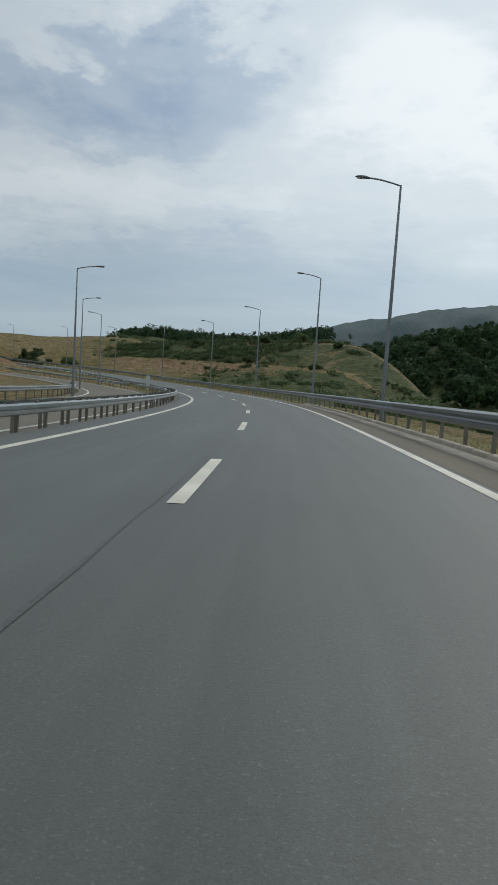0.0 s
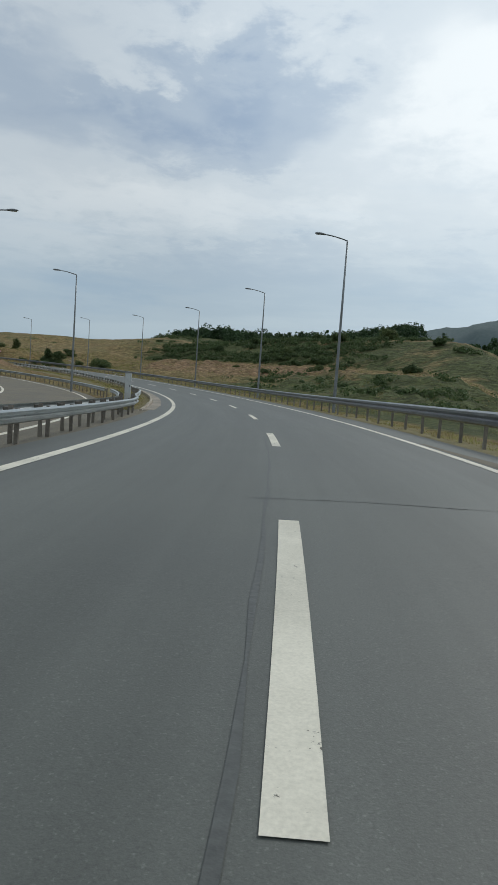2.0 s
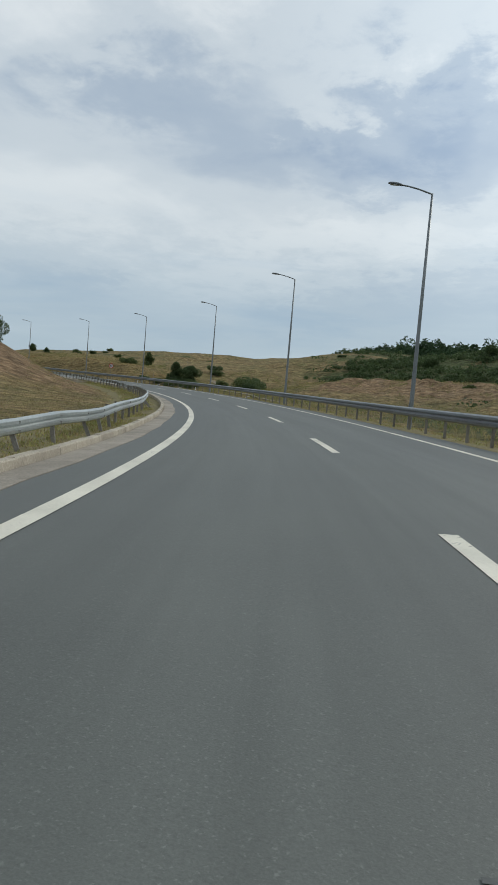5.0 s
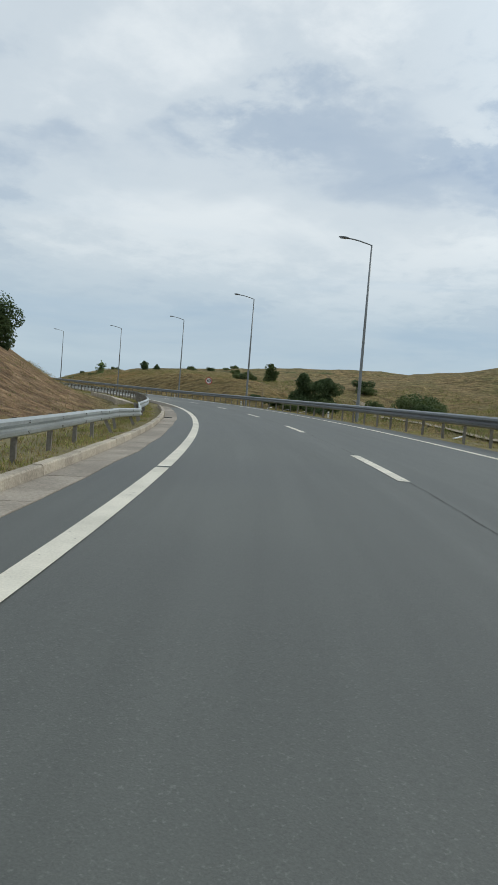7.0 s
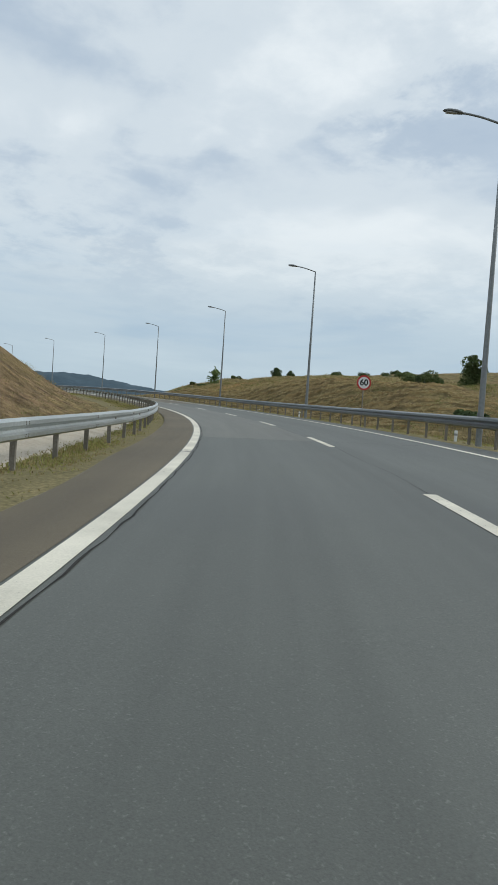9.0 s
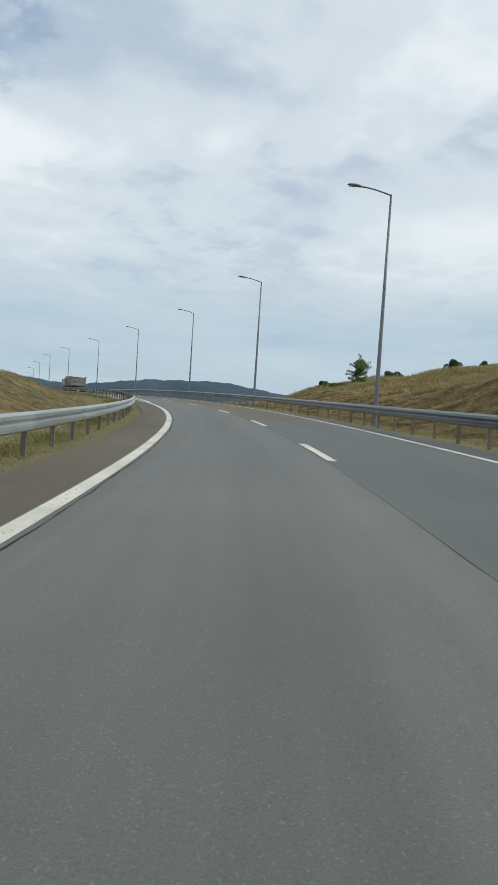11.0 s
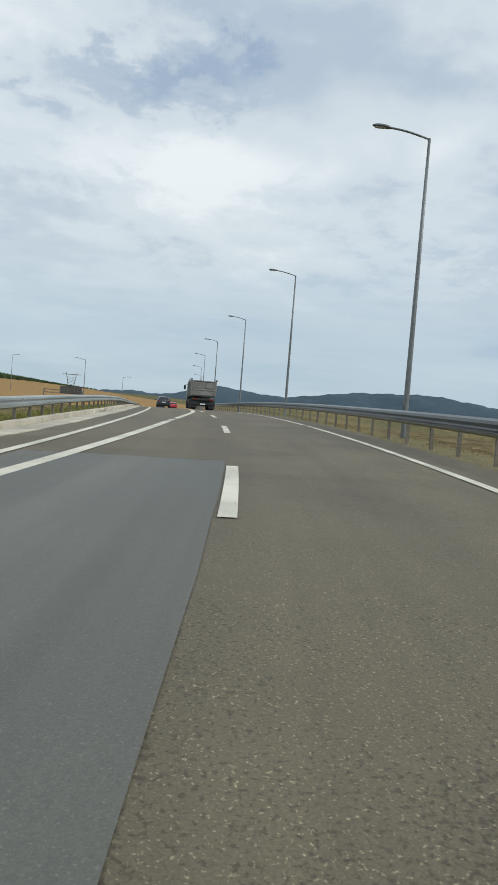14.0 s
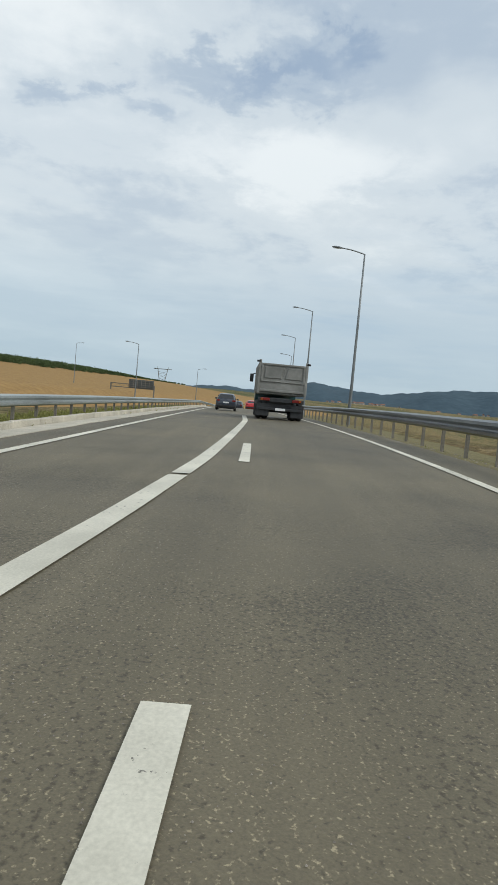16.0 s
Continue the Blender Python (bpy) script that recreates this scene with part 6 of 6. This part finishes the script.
def car(s, u, paint, label, sedan=False, spin=0.0, group="cars on the road"):
    ob = thing("car", None, label, "car", group, m=stand(s, u, 0.02, spin))

    def ring(y, w, z0, z1, shoulder=0.1):
        zs = z0 + (z1 - z0) * 0.45
        half = [(w * 0.86, z0), (w * 0.97, z0 + 0.08), (w, zs), (w * 0.985, z1 - shoulder), (w * 0.93, z1 - 0.02), (w * 0.7, z1), (0.0, z1 + 0.01)]
        return [(x, y, z) for x, z in half] + [(-x, y, z) for x, z in half[-2::-1]]

    tail = [(-2.16, 0.72, 0.36, 0.86), (-2.12, 0.82, 0.28, 0.93), (-1.95, 0.87, 0.22, 0.97), (-1.3, 0.885, 0.2, 0.96)] if not sedan else \
           [(-2.3, 0.72, 0.36, 0.88), (-2.26, 0.82, 0.28, 0.98), (-2.05, 0.87, 0.22, 1.02), (-1.4, 0.885, 0.2, 0.98)]
    secs = tail + [(0.0, 0.89, 0.2, 0.94), (0.9, 0.885, 0.2, 0.93), (1.35, 0.88, 0.2, 0.88), (1.85, 0.84, 0.22, 0.78), (2.1, 0.74, 0.3, 0.68), (2.18, 0.6, 0.36, 0.6)]
    body = part("body", loft("body", [ring(*q) for q in secs], paint), ob)

    def cab_ring(y, w0, w1, z0, z1):
        half = [(w0, z0), ((w0 + w1) / 2 + 0.015, (z0 + z1) / 2), (w1, z1 - 0.06), (w1 - 0.09, z1), (0.0, z1 + 0.02)]
        return [(x, y, z) for x, z in half] + [(-x, y, z) for x, z in half[-2::-1]]

    if sedan:
        cs = [(-1.75, 0.72, 0.70, 0.92, 1.0), (-1.25, 0.78, 0.64, 0.92, 1.33), (-0.9, 0.80, 0.60, 0.9, 1.42), (0.1, 0.81, 0.60, 0.9, 1.44), (0.5, 0.80, 0.62, 0.9, 1.36), (1.2, 0.76, 0.72, 0.86, 0.93)]
    else:
        cs = [(-2.1, 0.74, 0.72, 0.88, 0.98), (-1.82, 0.79, 0.62, 0.9, 1.36), (-1.55, 0.80, 0.61, 0.9, 1.44), (-0.2, 0.81, 0.61, 0.9, 1.47), (0.4, 0.80, 0.62, 0.9, 1.38), (1.2, 0.76, 0.72, 0.86, 0.93)]
    part("cabin", loft("cabin", [cab_ring(*q) for q in cs], paint), ob)
    ya, za, yb, zb = (-1.72, 1.03, -1.27, 1.31) if sedan else (-2.07, 1.02, -1.85, 1.34)
    pane = [(-0.62, ya, za), (0.62, ya, za), (0.54, yb, zb), (-0.54, yb, zb)]
    n = Vector((0, -(zb - za), yb - ya)).normalized() * 0.02
    if n.y > 0:
        n = -n
    verts = [Vector(p) + n for p in pane] + [Vector(p) for p in pane]
    part("rear_window", mesh_of("rear_window", verts, [(0, 1, 2, 3), (0, 4, 5, 1), (1, 5, 6, 2), (2, 6, 7, 3), (3, 7, 4, 0)], GLASS), ob, "dark tinted glass")
    for sx in (-1, 1):
        side = [(0.825, -1.3 if sedan else -1.6, 0.97), (0.83, 0.75, 0.95), (0.70, 0.35, 1.30), (0.68, -1.0 if sedan else -1.5, 1.33)]
        vs = [(sx * x, y, z) for x, y, z in side] + [(sx * (x - 0.03), y, z) for x, y, z in side]
        part("side_window", mesh_of("side_window", vs, [(0, 1, 2, 3), (0, 4, 5, 1), (1, 5, 6, 2), (2, 6, 7, 3), (3, 7, 4, 0)], GLASS), ob, "dark tinted glass")
        yl = -2.24 if sedan else -2.1
        part("tail_light", box_mesh("tail_light", (0.30, 0.14, 0.16), TAIL, (sx * 0.66, yl, 0.84 if sedan else 0.86), 0.03, 2), body, "red tail lamp")
        part("mirror", box_mesh("mirror", (0.2, 0.1, 0.13), paint, (sx * 0.95, 0.62, 1.0), 0.03, 2), ob)
        part("exhaust", tube_mesh("exhaust", [(sx * 0.5, yl + 0.3, 0.3), (sx * 0.5, yl - 0.02, 0.3)], [0.035, 0.035], RIM, 8), ob)
        for y in (-1.35, 1.35):
            wheel(ob, sx * 0.78, y, 0.315, 0.21, sx)
    yl = -2.31 if sedan else -2.165
    part("bumper", box_mesh("bumper", (1.62, 0.14, 0.22), BLACK, (0, yl + 0.07, 0.42), 0.05, 2), ob, "dark lower bumper")
    part("number_plate", box_mesh("number_plate", (0.50, 0.015, 0.11), PLATE, (0, yl - 0.0 if not sedan else yl + 0.02, 0.70), 0.004, 1), ob, "plain white plate")
    part("underbody", box_mesh("underbody", (1.5, 3.9, 0.14), BLACK, (0, 0, 0.25), 0.02, 1), ob)
    return ob


car(390, -1.45, BODY_NAVY, "dark blue hatchback driving away on the asphalt")
car(440, -2.0, BODY_BLACK, "black saloon car driving away on the asphalt", True)
car(432, 0.6, BODY_RED, "bright red saloon car driving away on the asphalt", True)


def truck(s, u):
    ob = thing("tipper_truck", None, "dusty grey tipper lorry with a dark teal cab", "truck", m=stand(s, u, 0.02))
    W2 = 1.24
    # tipper body: floor, sides, tailgate with two sunk panels
    bed = part("tipper_body", box_mesh("tipper_body", (2.3, 5.2, 0.12), TIPPER, (0, 0.4, 1.38), 0.02, 1), ob)
    for sx in (-1, 1):
        part("side_wall", box_mesh("side_wall", (0.07, 5.2, 1.5), TIPPER, (sx * (W2 - 0.04), 0.4, 2.15), 0.015, 1), bed)
        for k in range(6):
            part("rib", box_mesh("rib", (0.09, 0.12, 1.46), TIPPER, (sx * (W2 + 0.03), -2.1 + k * 0.98, 2.13), 0.02, 1), bed)
        part("corner_post", box_mesh("corner_post", (0.14, 0.16, 1.75), TIPPER, (sx * (W2 - 0.02), -2.25, 2.2), 0.02, 1), bed)
        part("hinge", tube_mesh("hinge", [(sx * (W2 - 0.02), -2.3, 3.0), (sx * (W2 + 0.16), -2.32, 2.98)], [0.06, 0.05], CHASSIS, 8), bed)
        part("tail_light", box_mesh("tail_light", (0.46, 0.08, 0.15), TAIL, (sx * 0.82, -2.42, 1.04), 0.02, 1), ob, "red tail lamp cluster")
        part("indicator", box_mesh("indicator", (0.12, 0.085, 0.13), AMBER, (sx * 1.0, -2.425, 1.04), 0.02, 1), ob, "amber indicator")
        part("mudguard", box_mesh("mudguard", (0.66, 0.04, 0.66), CHASSIS, (sx * 0.9, -2.3, 0.50), 0.01, 1), ob)
        part("mirror_arm", tube_mesh("mirror_arm", [(sx * 1.2, 4.3, 2.6), (sx * 1.42, 4.25, 2.55)], [0.025, 0.025], CHASSIS, 6), ob)
        part("mirror", box_mesh("mirror", (0.22, 0.1, 0.5), BLACK, (sx * 1.5, 4.22, 2.3), 0.04, 2), ob)
        part("side_guard", box_mesh("side_guard", (0.05, 2.0, 0.4), CHASSIS, (sx * 1.15, 1.9, 0.75), 0.01, 1), ob)
        for y in (-1.35, 0.0):
            wheel(ob, sx * 1.08, y, 0.5, 0.29, sx)
            wheel(ob, sx * 0.74, y, 0.5, 0.29, sx)
        for y in (3.3, 4.5):
            wheel(ob, sx * 1.06, y, 0.5, 0.3, sx)
    part("front_wall", box_mesh("front_wall", (2.4, 0.08, 1.75), TIPPER, (0, 2.98, 2.25), 0.02, 1), bed)
    gate = part("tailgate", box_mesh("tailgate", (2.3, 0.06, 1.44), TIPPER, (0, -2.26, 2.17), 0.01, 1), bed)
    for z, hh in ((2.86, 0.1), (1.50, 0.12), (1.98, 0.07)):
        part("rail", box_mesh("rail", (2.3, 0.07, hh), TIPPER, (0, -2.31, z), 0.015, 1), gate)
    for x in (-1.1, 1.1):
        part("upright", box_mesh("upright", (0.1, 0.07, 0.86), TIPPER, (x, -2.312, 2.42), 0.015, 1), gate)
    for sx in (-1, 1):
        lean = [(0.10, 2.12), (0.98, 2.12), (0.98, 2.74), (0.24, 2.74)] if sx > 0 else [(-0.98, 2.12), (-0.06, 2.12), (0.08, 2.74), (-0.98, 2.74)]
        mid = (sum(x for x, _ in lean) / 4, sum(z for _, z in lean) / 4)
        rim = [(x, -2.295, z) for x, z in lean] + [(mid[0] + 0.9 * (x - mid[0]), -2.335, mid[1] + 0.86 * (z - mid[1])) for x, z in lean]
        part("pressed_panel", mesh_of("pressed_panel", rim, [(0, 1, 5, 4), (1, 2, 6, 5), (2, 3, 7, 6), (3, 0, 4, 7), (4, 5, 6, 7)], TIPPER), gate)
    part("load", loft("load", [[(x * 1.1, y, 2.6 + 0.32 * math.sin((y + 2.3) * 0.62) * (1 - x * x * 0.6)) for x in (-1, -0.5, 0, 0.5, 1)] for y in np.linspace(-2.2, 2.9, 9)], CONCRETE, False), bed, "pale heaped load")
    part("chassis", box_mesh("chassis", (0.9, 7.0, 0.3), CHASSIS, (0, 1.2, 1.0), 0.03, 1), ob)
    part("light_bar", box_mesh("light_bar", (2.4, 0.12, 0.2), CHASSIS, (0, -2.36, 1.02), 0.02, 1), ob)
    part("rear_bumper", box_mesh("rear_bumper", (2.3, 0.12, 0.14), CHASSIS, (0, -2.35, 0.55), 0.02, 1), ob)
    # Dark sheet closing the space between the rear wheels.
    part("underrun_panel", box_mesh("underrun_panel", (1.5, 0.05, 0.5), CHASSIS, (0, -2.2, 0.72), 0.02, 1), ob)
    part("axle", tube_mesh("axle", [(-1.0, -1.35, 0.5), (1.0, -1.35, 0.5)], [0.13, 0.13], CHASSIS, 8), ob)
    part("number_plate", box_mesh("number_plate", (0.52, 0.02, 0.13), PLATE, (0, -2.44, 0.55), 0.004, 1), ob, "plain white plate")
    cab_secs = [[(-1.2, y, 0.7), (1.2, y, 0.7), (1.22, y, 1.6), (1.16, y, zt - 0.1), (1.0, y, zt), (-1.0, y, zt), (-1.16, y, zt - 0.1), (-1.22, y, 1.6)] for y, zt in ((3.15, 2.75), (3.3, 2.85), (4.9, 2.85), (5.2, 2.7), (5.32, 1.7))]
    part("cab", loft("cab", cab_secs, CAB), ob, "dark teal cab")
    part("windscreen", box_mesh("windscreen", (2.1, 0.05, 0.8), GLASS, (0, 5.27, 2.2), 0.02, 1), ob, "dark glass")
    for sx in (-1, 1):
        part("side_window", box_mesh("side_window", (0.04, 0.9, 0.6), GLASS, (sx * 1.2, 4.35, 2.2), 0.01, 1), ob, "dark glass")
    return ob


truck(368, 1.75)
